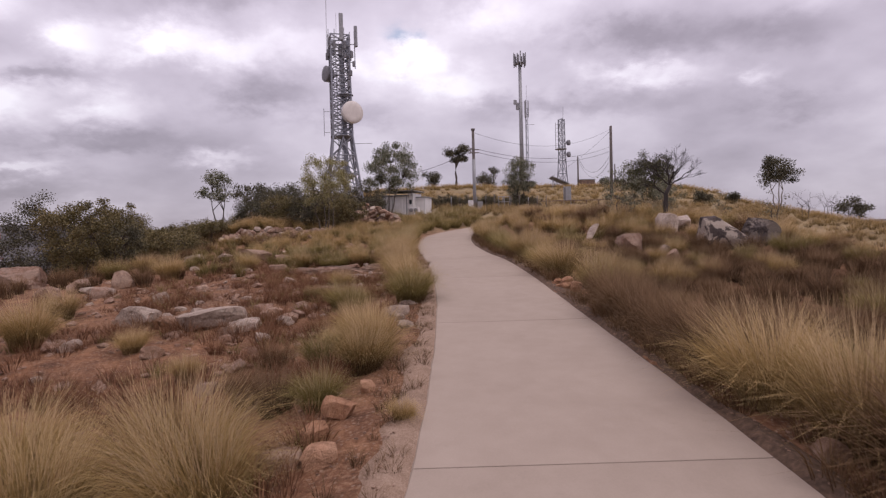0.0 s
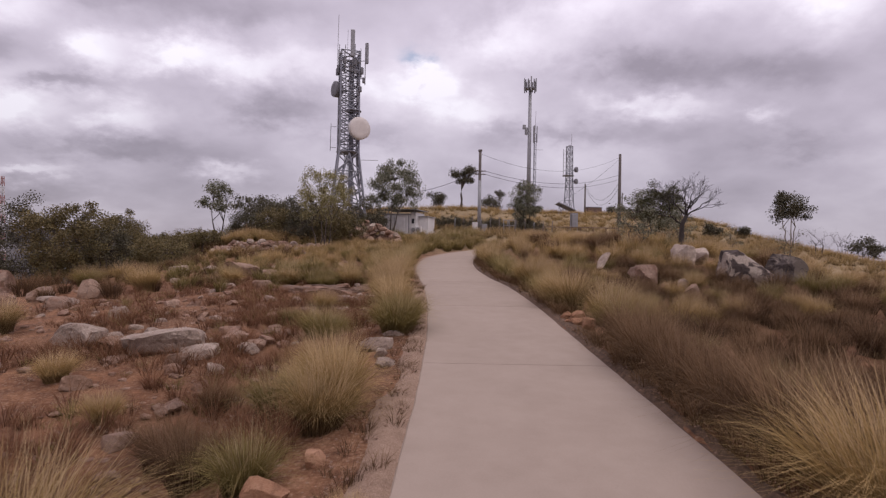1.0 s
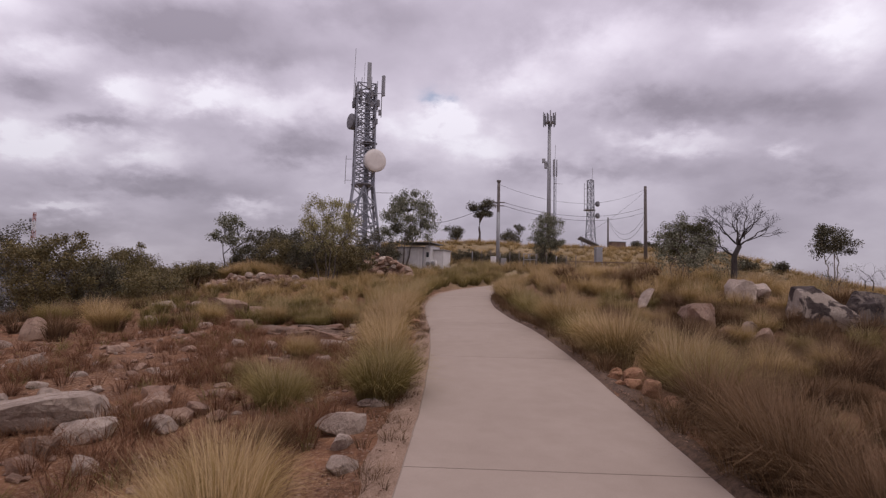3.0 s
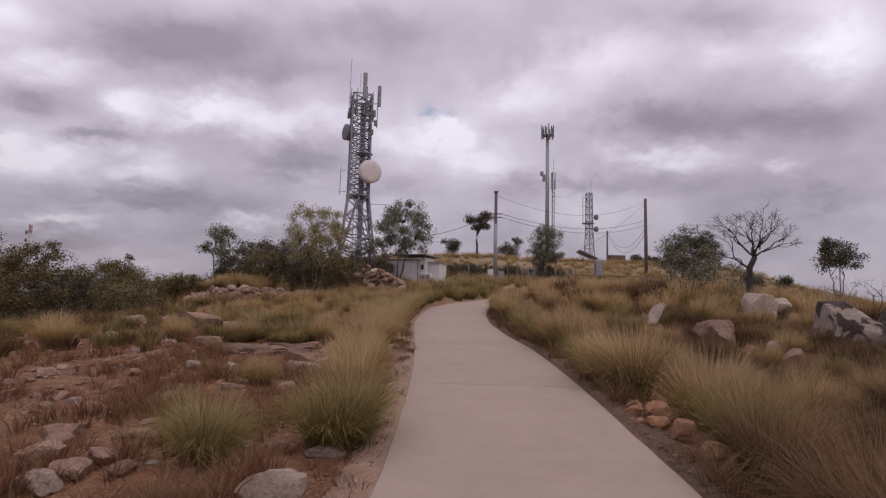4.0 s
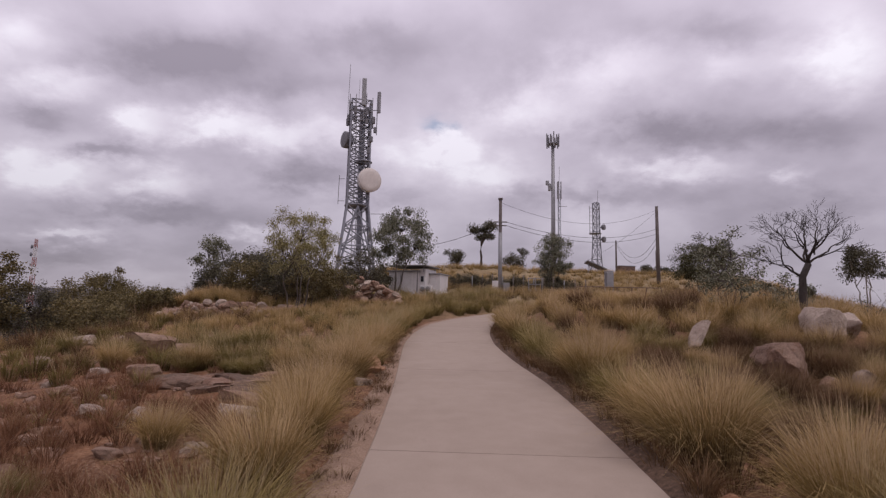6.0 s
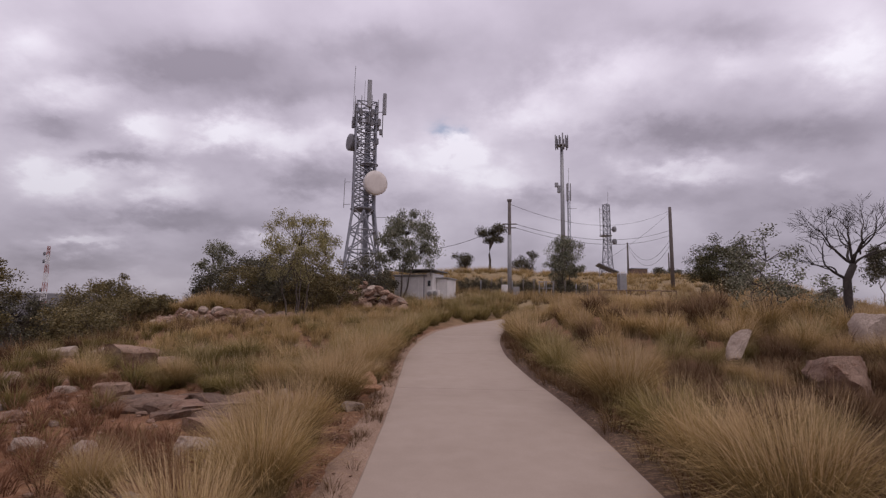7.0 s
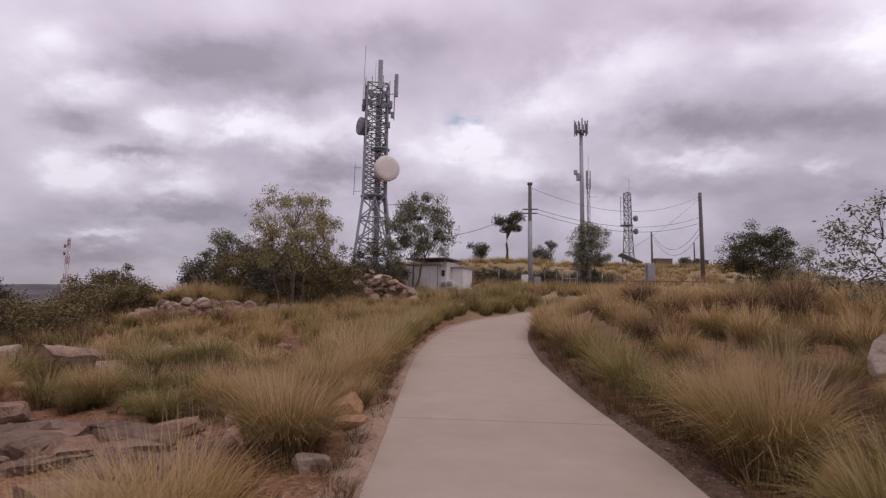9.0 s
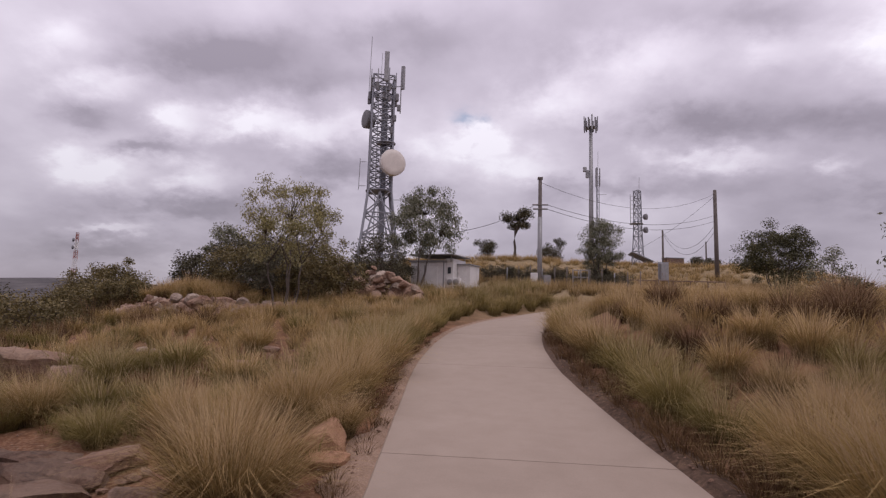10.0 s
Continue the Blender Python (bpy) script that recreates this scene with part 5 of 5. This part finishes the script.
for (xa, ya), (xb, yb) in zip(rp, rp[1:]):
    strut("pipe", (xa, ya, 4.36), (xb, yb, 4.38), 0.05, RUST, rail)
for k, (xa, ya) in enumerate(rp):
    strut("post", (xa, ya, ground_z(xa, ya) - 0.2), (xa, ya, 4.38), 0.055, RUST, rail)
# fence posts at the hill foot
for k in range(12):
    x, y = 1.2 + 0.85 * k, 49.8 + 0.25 * math.sin(k)
    z = ground_z(x, y)
    ob = new("fence_post", mesh_of("fence_post", *joined([tube_arrays([(0, 0, -0.2), (0.02, 0, 0.7), (0.03, 0.01, 1.25 + 0.12 * (k % 3))], [0.045, 0.042, 0.038], 7)]), TIMBER if k % 3 else GALV, True))
    ob.matrix_world = pose(x, y, z)
    tagged(ob, "weathered fence post at the hill foot", "post", "fence posts")
gate = empty("metal_gate", 6.4, 49.2, ground_z(6.4, 49.2), 0, "pale steel pipe gate at the hill foot", "gate")
for sx in (-0.55, 0.0, 0.55):
    strut("upright", (sx, 0, 0), (sx, 0, 1.35), 0.04, GALV, gate)
for z in (0.3, 0.8, 1.3):
    strut("crossbar", (-0.55, 0, z), (0.55, 0, z), 0.03, GALV, gate)

# tilted solar panel on the hilltop
SX, SY = 20.1, 85.0
SZ = ground_z(SX, SY)
sol = empty("solar_panel", SX, SY, SZ, 0, "dark tilted solar panel on a steel stand", "solar panel")
S0 = 8.95 - SZ
m_ = Matrix.Translation((0, 0, S0)) @ Matrix.Rotation(radians(24), 4, "Y") @ Matrix.Rotation(radians(-8), 4, "X")
part("panel", box(3.1, 1.8, 0.08, 0, 0, 0, 0.02, m_), PANEL_BLUE, sol)
part("panel_frame", box(3.2, 1.9, 0.05, 0, 0, -0.06, 0.01, m_), DARK_STEEL, sol)
for a, b in (((-1.2, -0.4), (-1.1, 0)), ((-0.5, 0.4), (-1.1, 0)), ((0.6, -0.3), (0.8, 0)), ((-0.3, -0.5), (0.7, 0)), ((-1.3, 0.3), (-0.2, 0.2))):
    strut("stand", (a[0], a[1], -0.2), (b[0], b[1], S0 - 0.1 - 0.42 * b[0]), 0.05, DARK_STEEL, sol)
KZ = ground_z(26.5, 91.0)
tank = empty("rusty_bin", 26.3, 91.0, KZ, 12, "rusty dark steel bin on the ridge", "bin")
part("body", box(2.7, 1.4, 1.5, 0, 0, 0.75 + 8.3 - KZ - 0.3, 0.05), RUST, tank)
part("rim", box(2.8, 1.5, 0.12, 0, 0, 1.5 + 8.3 - KZ - 0.3, 0.03), DARK_STEEL, tank)
part("base", box(2.5, 1.2, max(0.4, 8.2 - KZ), 0, 0, (8.05 - KZ) / 2, 0.03), DARK_STEEL, tank)

# ---- grasses ----


def tussock_arrays(seed, blades, height, radius, width, droop, plumes=0.1, upright=0.35, wind=(0.0, 0.0), only=None, joints=3):
    """A tuft of arching blades; returns vertices, faces and (chance, along) for each vertex."""
    r = np.random.RandomState(seed)
    n = blades
    az = r.uniform(0, 2 * np.pi, n)
    out = r.rand(n) ** upright
    L = height * r.uniform(0.6, 1.08, n) * (0.85 + 0.35 * out)
    head = r.rand(n) < plumes
    L = np.where(head, height * r.uniform(0.9, 1.15, n), L)
    out = np.where(head, out * 0.55, out)
    br = radius * 0.28 * np.sqrt(r.rand(n))
    ba = az + r.normal(0, 0.5, n)
    bx, by = br * np.cos(ba), br * np.sin(ba)
    reach = radius * out * r.uniform(0.75, 1.2, n)
    s = np.linspace(0, 1, joints)
    hx = bx[:, None] + np.cos(az)[:, None] * reach[:, None] * s ** 1.75 + wind[0] * L[:, None] * s ** 2
    hy = by[:, None] + np.sin(az)[:, None] * reach[:, None] * s ** 1.75 + wind[1] * L[:, None] * s ** 2
    hz = L[:, None] * (s - (droop * out ** 1.5)[:, None] * s ** 2.8)
    w = width * r.uniform(0.7, 1.3, n)[:, None] * np.interp(s, (0, 0.3, 0.7, 1), (0.8, 1.0, 0.75, 0.1))
    w = np.where(head[:, None], width * np.interp(s, (0, 0.6, 0.85, 1), (0.45, 0.45, 1.15, 0.2)), w)
    ta = r.uniform(0, np.pi, n)
    sx, sy = np.cos(ta)[:, None] * w / 2, np.sin(ta)[:, None] * w / 2
    v = np.stack([np.stack([hx - sx, hy - sy, hz], -1), np.stack([hx + sx, hy + sy, hz], -1)], 2).reshape(-1, 3)
    u = np.where(head, 0.95, r.rand(n) * 0.88)
    uv = np.stack([np.repeat(u, 2 * joints), np.tile(np.repeat(s, 2), n)], -1)
    o = (np.arange(n) * 2 * joints)[:, None]
    if only is not None:
        o = o[head if only == "heads" else ~head]
    f = np.concatenate([o + np.array([0, 1, 3, 2]) + 2 * k for k in range(joints - 1)])
    return v, f, uv


def fast_mesh(name, v, f, uv, material):
    me = bpy.data.meshes.new(name)
    v, f = np.asarray(v, dtype=np.float32), np.asarray(f, dtype=np.int32)
    me.vertices.add(len(v))
    me.vertices.foreach_set("co", v.ravel())
    me.loops.add(f.size)
    me.loops.foreach_set("vertex_index", f.ravel())
    me.polygons.add(len(f))
    me.polygons.foreach_set("loop_start", np.arange(0, f.size, f.shape[1], dtype=np.int32))
    me.polygons.foreach_set("use_smooth", np.ones(len(f), dtype=bool))
    layer = me.uv_layers.new(name="UVMap")
    layer.data.foreach_set("uv", np.asarray(uv, dtype=np.float32)[f.ravel()].ravel())
    me.materials.append(material)
    me.update(calc_edges=True)
    me.validate()
    return me


def tussock_pair(seed, material, *shape):
    """The meshes of one tussock: its blades and its seed heads."""
    return tuple(fast_mesh(n, *tussock_arrays(seed, *shape, only=which, joints=4), material) for n, which in (("foliage", "blades"), ("seed_plume", "heads")))


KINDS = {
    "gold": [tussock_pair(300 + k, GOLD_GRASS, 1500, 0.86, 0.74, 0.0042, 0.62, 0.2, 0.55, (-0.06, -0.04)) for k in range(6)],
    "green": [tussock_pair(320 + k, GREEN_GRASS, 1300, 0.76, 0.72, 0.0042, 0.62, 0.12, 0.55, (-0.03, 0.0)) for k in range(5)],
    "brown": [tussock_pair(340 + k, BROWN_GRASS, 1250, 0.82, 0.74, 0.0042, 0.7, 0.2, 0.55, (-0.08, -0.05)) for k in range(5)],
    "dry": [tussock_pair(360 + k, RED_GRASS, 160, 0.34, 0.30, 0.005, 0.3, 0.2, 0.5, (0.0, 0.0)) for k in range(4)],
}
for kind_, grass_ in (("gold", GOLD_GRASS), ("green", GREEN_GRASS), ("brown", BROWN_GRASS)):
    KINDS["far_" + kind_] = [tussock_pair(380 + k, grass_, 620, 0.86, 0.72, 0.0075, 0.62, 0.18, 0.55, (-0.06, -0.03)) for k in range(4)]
WORDS = {"gold": "tall golden tussock grass with feathery seed heads", "green": "green and straw-coloured tussock grass",
         "brown": "dark brownish tussock grass with drooping blades", "dry": "low reddish dry grass tuft"}
gt = random.Random(77)
placed = []


def tussock(kind, x, y, s, group):
    ob = new("grass_tussock")
    ob.matrix_world = pose(x, y, ground_z(x, y) - 0.03, gt.uniform(-5, 5), gt.uniform(-5, 5), gt.uniform(0, 360)) @ Matrix.Diagonal((s * gt.uniform(0.9, 1.1), s * gt.uniform(0.9, 1.1), s, 1))
    blades, heads = gt.choice(KINDS[kind if y < 19 or kind == "dry" else "far_" + kind])
    part("foliage", blades, None, ob)
    part("seed_plume", heads, None, ob, "pale feathery seed heads")
    placed.append((x, y))
    return tagged(ob, WORDS[kind], "grass", group)


# tussocks that stand out, left of the path
for kind, x, y, s in (("gold", -1.95, 2.55, 1.3), ("gold", -2.9, 2.3, 1.15), ("gold", -1.5, 2.0, 1.0), ("gold", -0.85, 4.75, 0.85), ("green", -1.15, 3.75, 0.7), ("green", -0.45, 9.3, 1.15),
                      ("gold", -7.0, 7.4, 1.15), ("green", -12.6, 18.6, 1.2), ("gold", -9.3, 16.5, 1.15), ("green", -7.9, 19.4, 0.9), ("green", -1.95, 9.3, 1.0),
                      ("gold", -0.25, 3.0, 0.3), ("gold", -1.15, 6.25, 0.88), ("gold", -1.5, 6.35, 0.5), ("green", -1.75, 8.95, 0.95), ("green", -0.55, 9.0, 1.05), ("green", -2.9, 10.7, 0.6),
                      ("gold", -5.1, 17.9, 0.85), ("gold", -0.85, 11.9, 1.0), ("gold", -0.75, 10.7, 1.0), ("gold", -1.05, 13.3, 1.05), ("green", -3.9, 18.3, 0.9),
                      ("gold", -12.2, 20.0, 1.1), ("green", -10.1, 20.5, 0.9), ("gold", -1.1, 12.75, 1.0), ("gold", -1.1, 15.15, 1.0), ("gold", -1.25, 18.2, 1.0),
                      ("green", -4.9, 20.6, 1.0), ("green", -5.4, 17.9, 0.8), ("gold", -7.2, 18.1, 0.9), ("green", -6.0, 20.1, 0.95), ("green", -4.1, 17.4, 0.6),
                      ("gold", -1.45, 15.6, 1.05), ("gold", -1.5, 17.3, 1.05), ("green", -3.6, 17.15, 0.7), ("green", -5.5, 19.7, 0.9), ("gold", -1.55, 19.2, 1.1),
                      ("green", -1.6, 22.6, 1.0), ("gold", -3.4, 19.6, 0.9), ("green", -5.2, 17.6, 0.6), ("green", -3.0, 18.6, 0.7), ("green", -1.45, 25.6, 1.0),
                      ("gold", -1.3, 20.3, 1.05), ("green", -1.5, 21.4, 1.05), ("gold", -1.45, 23.8, 1.0), ("gold", -2.3, 20.6, 1.0), ("green", -2.5, 22.2, 1.0),
                      ("gold", -0.95, 16.9, 0.6), ("gold", -6.9, 4.6, 1.0), ("gold", -8.0, 9.6, 0.9), ("gold", -3.4, 5.6, 0.5), ("gold", -4.9, 6.9, 0.55), ("gold", -0.8, 5.35, 1.0), ("green", -1.5, 5.5, 0.8), ("brown", -2.2, 4.6, 0.7), ("brown", -1.7, 4.1, 0.75),
                      ("gold", -3.6, 3.0, 1.1), ("brown", -2.8, 3.8, 0.6), ("brown", -2.3, 5.9, 0.55), ("gold", -4.6, 3.2, 1.0), ("brown", -1.3, 7.6, 0.55), ("gold", -2.4, 24.2, 0.95), ("green", -3.3, 25.6, 1.0),
                      ("gold", -3.2, 23.2, 0.9), ("green", -4.3, 24.6, 0.9), ("gold", -2.2, 26.6, 1.0), ("gold", -4.6, 22.6, 0.85), ("gold", -2.6, 12.4, 0.7), ("gold", -1.9, 17.2, 0.9), ("gold", -2.9, 17.4, 0.95)):
    tussock(kind, x, y, s, "tussocks left of the path")
for kind, x, y, s in (("gold", 8.5, 18.0, 0.9), ("gold", 9.7, 18.0, 0.85), ("green", 8.0, 19.4, 1.0), ("gold", 10.7, 18.9, 1.0), ("gold", 7.3, 18.6, 1.1), ("gold", 6.4, 19.2, 1.1), ("green", 7.9, 17.2, 0.7)):
    tussock(kind, x, y, s, "tussocks on the bank")
# the bank of tussocks along the right-hand edge
y = 0.4
while y < 33:
    for row, (off, chance) in enumerate(((0.66 if y > 7 else 0.55, 1.0), (2.15 if y > 7 else 1.75, 0.85), (3.4 if y > 7 else 2.9, 0.8))):
        if gt.random() > chance:
            continue
        yy = y + gt.uniform(-0.15, 0.15) + 0.6 * (row % 2)
        x = float(path_x(yy) + path_half(yy)) + off + gt.uniform(-0.1, 0.2) + (0.5 if row == 0 and 8.6 < yy < 11.0 else 0)
        if y < 8.5 or row and y < 16.5:
            kind = gt.choice(("brown", "brown", "brown", "gold") if row == 0 else ("brown", "brown", "brown", "brown", "green") if row == 1 else ("brown", "brown", "brown", "green"))
        else:
            kind = gt.choice(("gold", "gold", "gold", "green", "brown") if row else ("gold", "gold", "green"))
        size = (1.15, 0.98, 0.92)[row] * gt.uniform(0.85, 1.15) * (0.8 if row and 6.5 < yy < 18 else 1.0)
        tussock(kind, x, yy, size, "tussocks along the path")
    y += gt.uniform(0.92, 1.2) if y > 7 else gt.uniform(0.8, 1.05)


def clear(x, y, d):
    return all((x - a) ** 2 + (y - b) ** 2 > d * d for a, b in placed)


BOULDERS = ((10.0, 16.7, 1.4), (11.75, 17.4, 1.1), (9.3, 18.6, 0.9), (6.7, 16.2, 1.0), (7.45, 14.8, 0.7), (5.7, 17.6, 0.6), (7.5, 15.6, 0.6), (8.6, 16.0, 0.7))
SHELVES = ((-3.2, 15.7, 1.35), (-4.5, 16.6, 0.9), (-2.3, 16.2, 0.6), (-2.4, 15.2, 0.8), (3.0, 10.0, 0.6), (3.1, 9.4, 0.5))
made = 0
for attempt in range(1500):
    if made == 46:
        break
    x, y = gt.uniform(4.4, 10.5), gt.uniform(12.5, 18.5)
    if off_path(x, y) < 1.6 or not clear(x, y, 0.62) or any((x - a) ** 2 + (y - b) ** 2 < (0.75 * c) ** 2 for a, b, c in BOULDERS):
        continue
    tussock(gt.choice(("gold", "green", "brown", "brown", "brown") if y < 16.5 else ("gold", "green", "brown")), x, y, gt.uniform(0.72, 1.0), "tussocks between boulders")
    made += 1
made = 0
while made < 80:
    x, y = gt.uniform(3.6, 15), gt.uniform(2, 27)
    if off_path(x, y) < 2.4 or not clear(x, y, 1.1) or any((x - a) ** 2 + (y - b) ** 2 < c * c for a, b, c in BOULDERS):
        continue
    tussock(gt.choice(("gold", "gold", "brown", "green") if y > 17.5 else ("brown", "brown", "brown", "green")), x, y, gt.uniform(1.0, 1.35) * (0.72 if 11 < y < 17.5 and x < 11 else 1.0), "tussocks on the bank")
    made += 1


def grass_field(name, n, where, variants, material, label, seed, smin, smax, gap=0.35):
    """One uncountable stand of grass, many tufts joined."""
    r = np.random.RandomState(seed)
    V, F, U, o = [], [], [], 0
    tries = 0
    while n > 0 and tries < 100000:
        tries += 1
        x, y = where(r)
        if off_path(x, y) < gap or (-12.7 < x < -6.3 and 27.9 < y < 29.6) or (-7 < x < -2.2 and 32.3 < y < 34.6):
            continue
        if any((x - a) ** 2 + (y - b) ** 2 < (c * 0.6) ** 2 for a, b, c in BOULDERS) or any((x - a) ** 2 + (y - b) ** 2 < c * c for a, b, c in SHELVES):
            continue
        if -6.5 < x < 0.5 and 37 < y < 45 and r.rand() < 0.85:
            continue
        if 9 < x < 21 and 46 < y < 58.5 and r.rand() < 0.8:
            continue
        v, f, uv = variants[r.randint(len(variants))]
        a, s = r.uniform(0, 6.283), r.uniform(smin, smax)
        c, sn = math.cos(a), math.sin(a)
        z = ground_z(x, y) - 0.03
        V.append(np.stack([(v[:, 0] * c - v[:, 1] * sn) * s + x, (v[:, 0] * sn + v[:, 1] * c) * s + y, v[:, 2] * s + z], -1))
        F.append(f + o)
        U.append(uv)
        o += len(v)
        n -= 1
    ob = new(name, fast_mesh(name, np.concatenate(V), np.concatenate(F), np.concatenate(U), material))
    return tagged(ob, label, "grass", kind="stuff")


def bend_spot(r):
    yy = r.uniform(20, 37.5)
    return float(path_x(yy)) - float(path_half(yy)) - 0.38 - abs(r.normal(0, 0.8)), yy


MID = [tussock_arrays(400 + k, 130, 0.82, 0.62, 0.016, 0.6, 0.15, 0.6) for k in range(4)]
FAR = [tussock_arrays(420 + k, 60, 0.75, 0.6, 0.032, 0.35, 0.15, 0.5, joints=2) for k in range(4)]
HILL = [tussock_arrays(440 + k, 36, 0.6, 0.7, 0.055, 0.35, 0.15, 0.5, joints=2) for k in range(4)]
LOW = [tussock_arrays(460 + k, 32, 0.26, 0.22, 0.006, 0.3, 0.15, 0.5) for k in range(5)]
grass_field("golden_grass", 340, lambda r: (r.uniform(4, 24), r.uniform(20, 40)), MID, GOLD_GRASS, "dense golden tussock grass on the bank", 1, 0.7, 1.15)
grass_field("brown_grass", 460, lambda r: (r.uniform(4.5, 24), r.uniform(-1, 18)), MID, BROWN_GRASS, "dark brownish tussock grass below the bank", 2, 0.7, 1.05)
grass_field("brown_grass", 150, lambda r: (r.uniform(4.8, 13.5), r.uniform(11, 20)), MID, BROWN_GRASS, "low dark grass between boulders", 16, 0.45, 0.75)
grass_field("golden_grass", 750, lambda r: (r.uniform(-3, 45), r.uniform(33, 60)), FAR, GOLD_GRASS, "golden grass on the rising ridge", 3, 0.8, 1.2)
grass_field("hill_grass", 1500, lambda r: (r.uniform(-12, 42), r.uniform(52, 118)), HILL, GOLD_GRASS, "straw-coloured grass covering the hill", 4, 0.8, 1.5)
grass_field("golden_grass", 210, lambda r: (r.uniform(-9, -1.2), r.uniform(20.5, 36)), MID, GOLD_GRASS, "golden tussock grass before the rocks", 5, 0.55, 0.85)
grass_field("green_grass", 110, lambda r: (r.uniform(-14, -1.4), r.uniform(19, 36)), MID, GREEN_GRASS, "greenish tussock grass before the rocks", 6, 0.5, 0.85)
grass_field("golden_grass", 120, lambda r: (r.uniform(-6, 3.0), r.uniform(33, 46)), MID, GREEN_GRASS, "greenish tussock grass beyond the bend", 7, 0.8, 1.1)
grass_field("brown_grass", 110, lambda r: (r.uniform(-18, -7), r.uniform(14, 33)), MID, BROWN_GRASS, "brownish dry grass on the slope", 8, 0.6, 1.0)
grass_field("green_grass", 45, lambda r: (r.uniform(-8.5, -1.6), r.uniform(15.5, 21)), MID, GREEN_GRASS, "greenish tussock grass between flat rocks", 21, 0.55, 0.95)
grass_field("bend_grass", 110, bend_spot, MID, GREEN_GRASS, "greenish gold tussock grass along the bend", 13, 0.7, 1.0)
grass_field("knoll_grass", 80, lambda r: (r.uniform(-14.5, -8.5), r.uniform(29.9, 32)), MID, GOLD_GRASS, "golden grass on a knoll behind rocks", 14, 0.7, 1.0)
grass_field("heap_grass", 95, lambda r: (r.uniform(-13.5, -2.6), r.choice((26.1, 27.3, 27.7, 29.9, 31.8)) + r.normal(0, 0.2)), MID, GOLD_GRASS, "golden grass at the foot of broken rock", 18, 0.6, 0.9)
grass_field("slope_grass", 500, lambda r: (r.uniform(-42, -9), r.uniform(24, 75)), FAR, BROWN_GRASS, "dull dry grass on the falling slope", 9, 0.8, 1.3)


def patch_spot(r):
    while True:
        x, y = -0.9 - abs(r.normal(0, 4.2)), r.uniform(1.5, 22)
        if noise.noise((x * 0.7, y * 0.7, 5.0)) + r.normal(0, 0.16) > -0.05:
            return x, y


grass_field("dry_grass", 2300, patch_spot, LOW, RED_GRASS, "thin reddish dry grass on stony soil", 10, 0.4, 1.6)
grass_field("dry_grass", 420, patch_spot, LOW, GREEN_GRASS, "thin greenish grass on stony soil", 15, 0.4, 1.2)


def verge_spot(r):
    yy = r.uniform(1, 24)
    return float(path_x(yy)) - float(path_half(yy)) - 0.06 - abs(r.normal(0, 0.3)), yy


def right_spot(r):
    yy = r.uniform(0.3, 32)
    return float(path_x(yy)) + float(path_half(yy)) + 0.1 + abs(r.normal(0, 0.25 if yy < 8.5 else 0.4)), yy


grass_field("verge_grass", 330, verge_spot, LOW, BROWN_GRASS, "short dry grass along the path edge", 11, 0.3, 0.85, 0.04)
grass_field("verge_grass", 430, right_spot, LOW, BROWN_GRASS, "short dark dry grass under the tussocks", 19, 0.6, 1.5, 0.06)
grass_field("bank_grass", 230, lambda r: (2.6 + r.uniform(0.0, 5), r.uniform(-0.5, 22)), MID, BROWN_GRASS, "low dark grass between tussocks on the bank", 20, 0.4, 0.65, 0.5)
grass_field("far_ridge_grass", 500, lambda r: (r.uniform(20, 60), r.uniform(16, 62)), FAR, GOLD_GRASS, "golden grass on the falling right slope", 12, 0.8, 1.2)
# low dry tufts that one can tell apart
for i in range(34):
    x, y = -1.2 - abs(gt.gauss(0, 3.4)), gt.uniform(2.2, 17)
    if clear(x, y, 0.45):
        tussock("dry", x, y, gt.uniform(0.6, 1.2), "dry tufts on red soil")
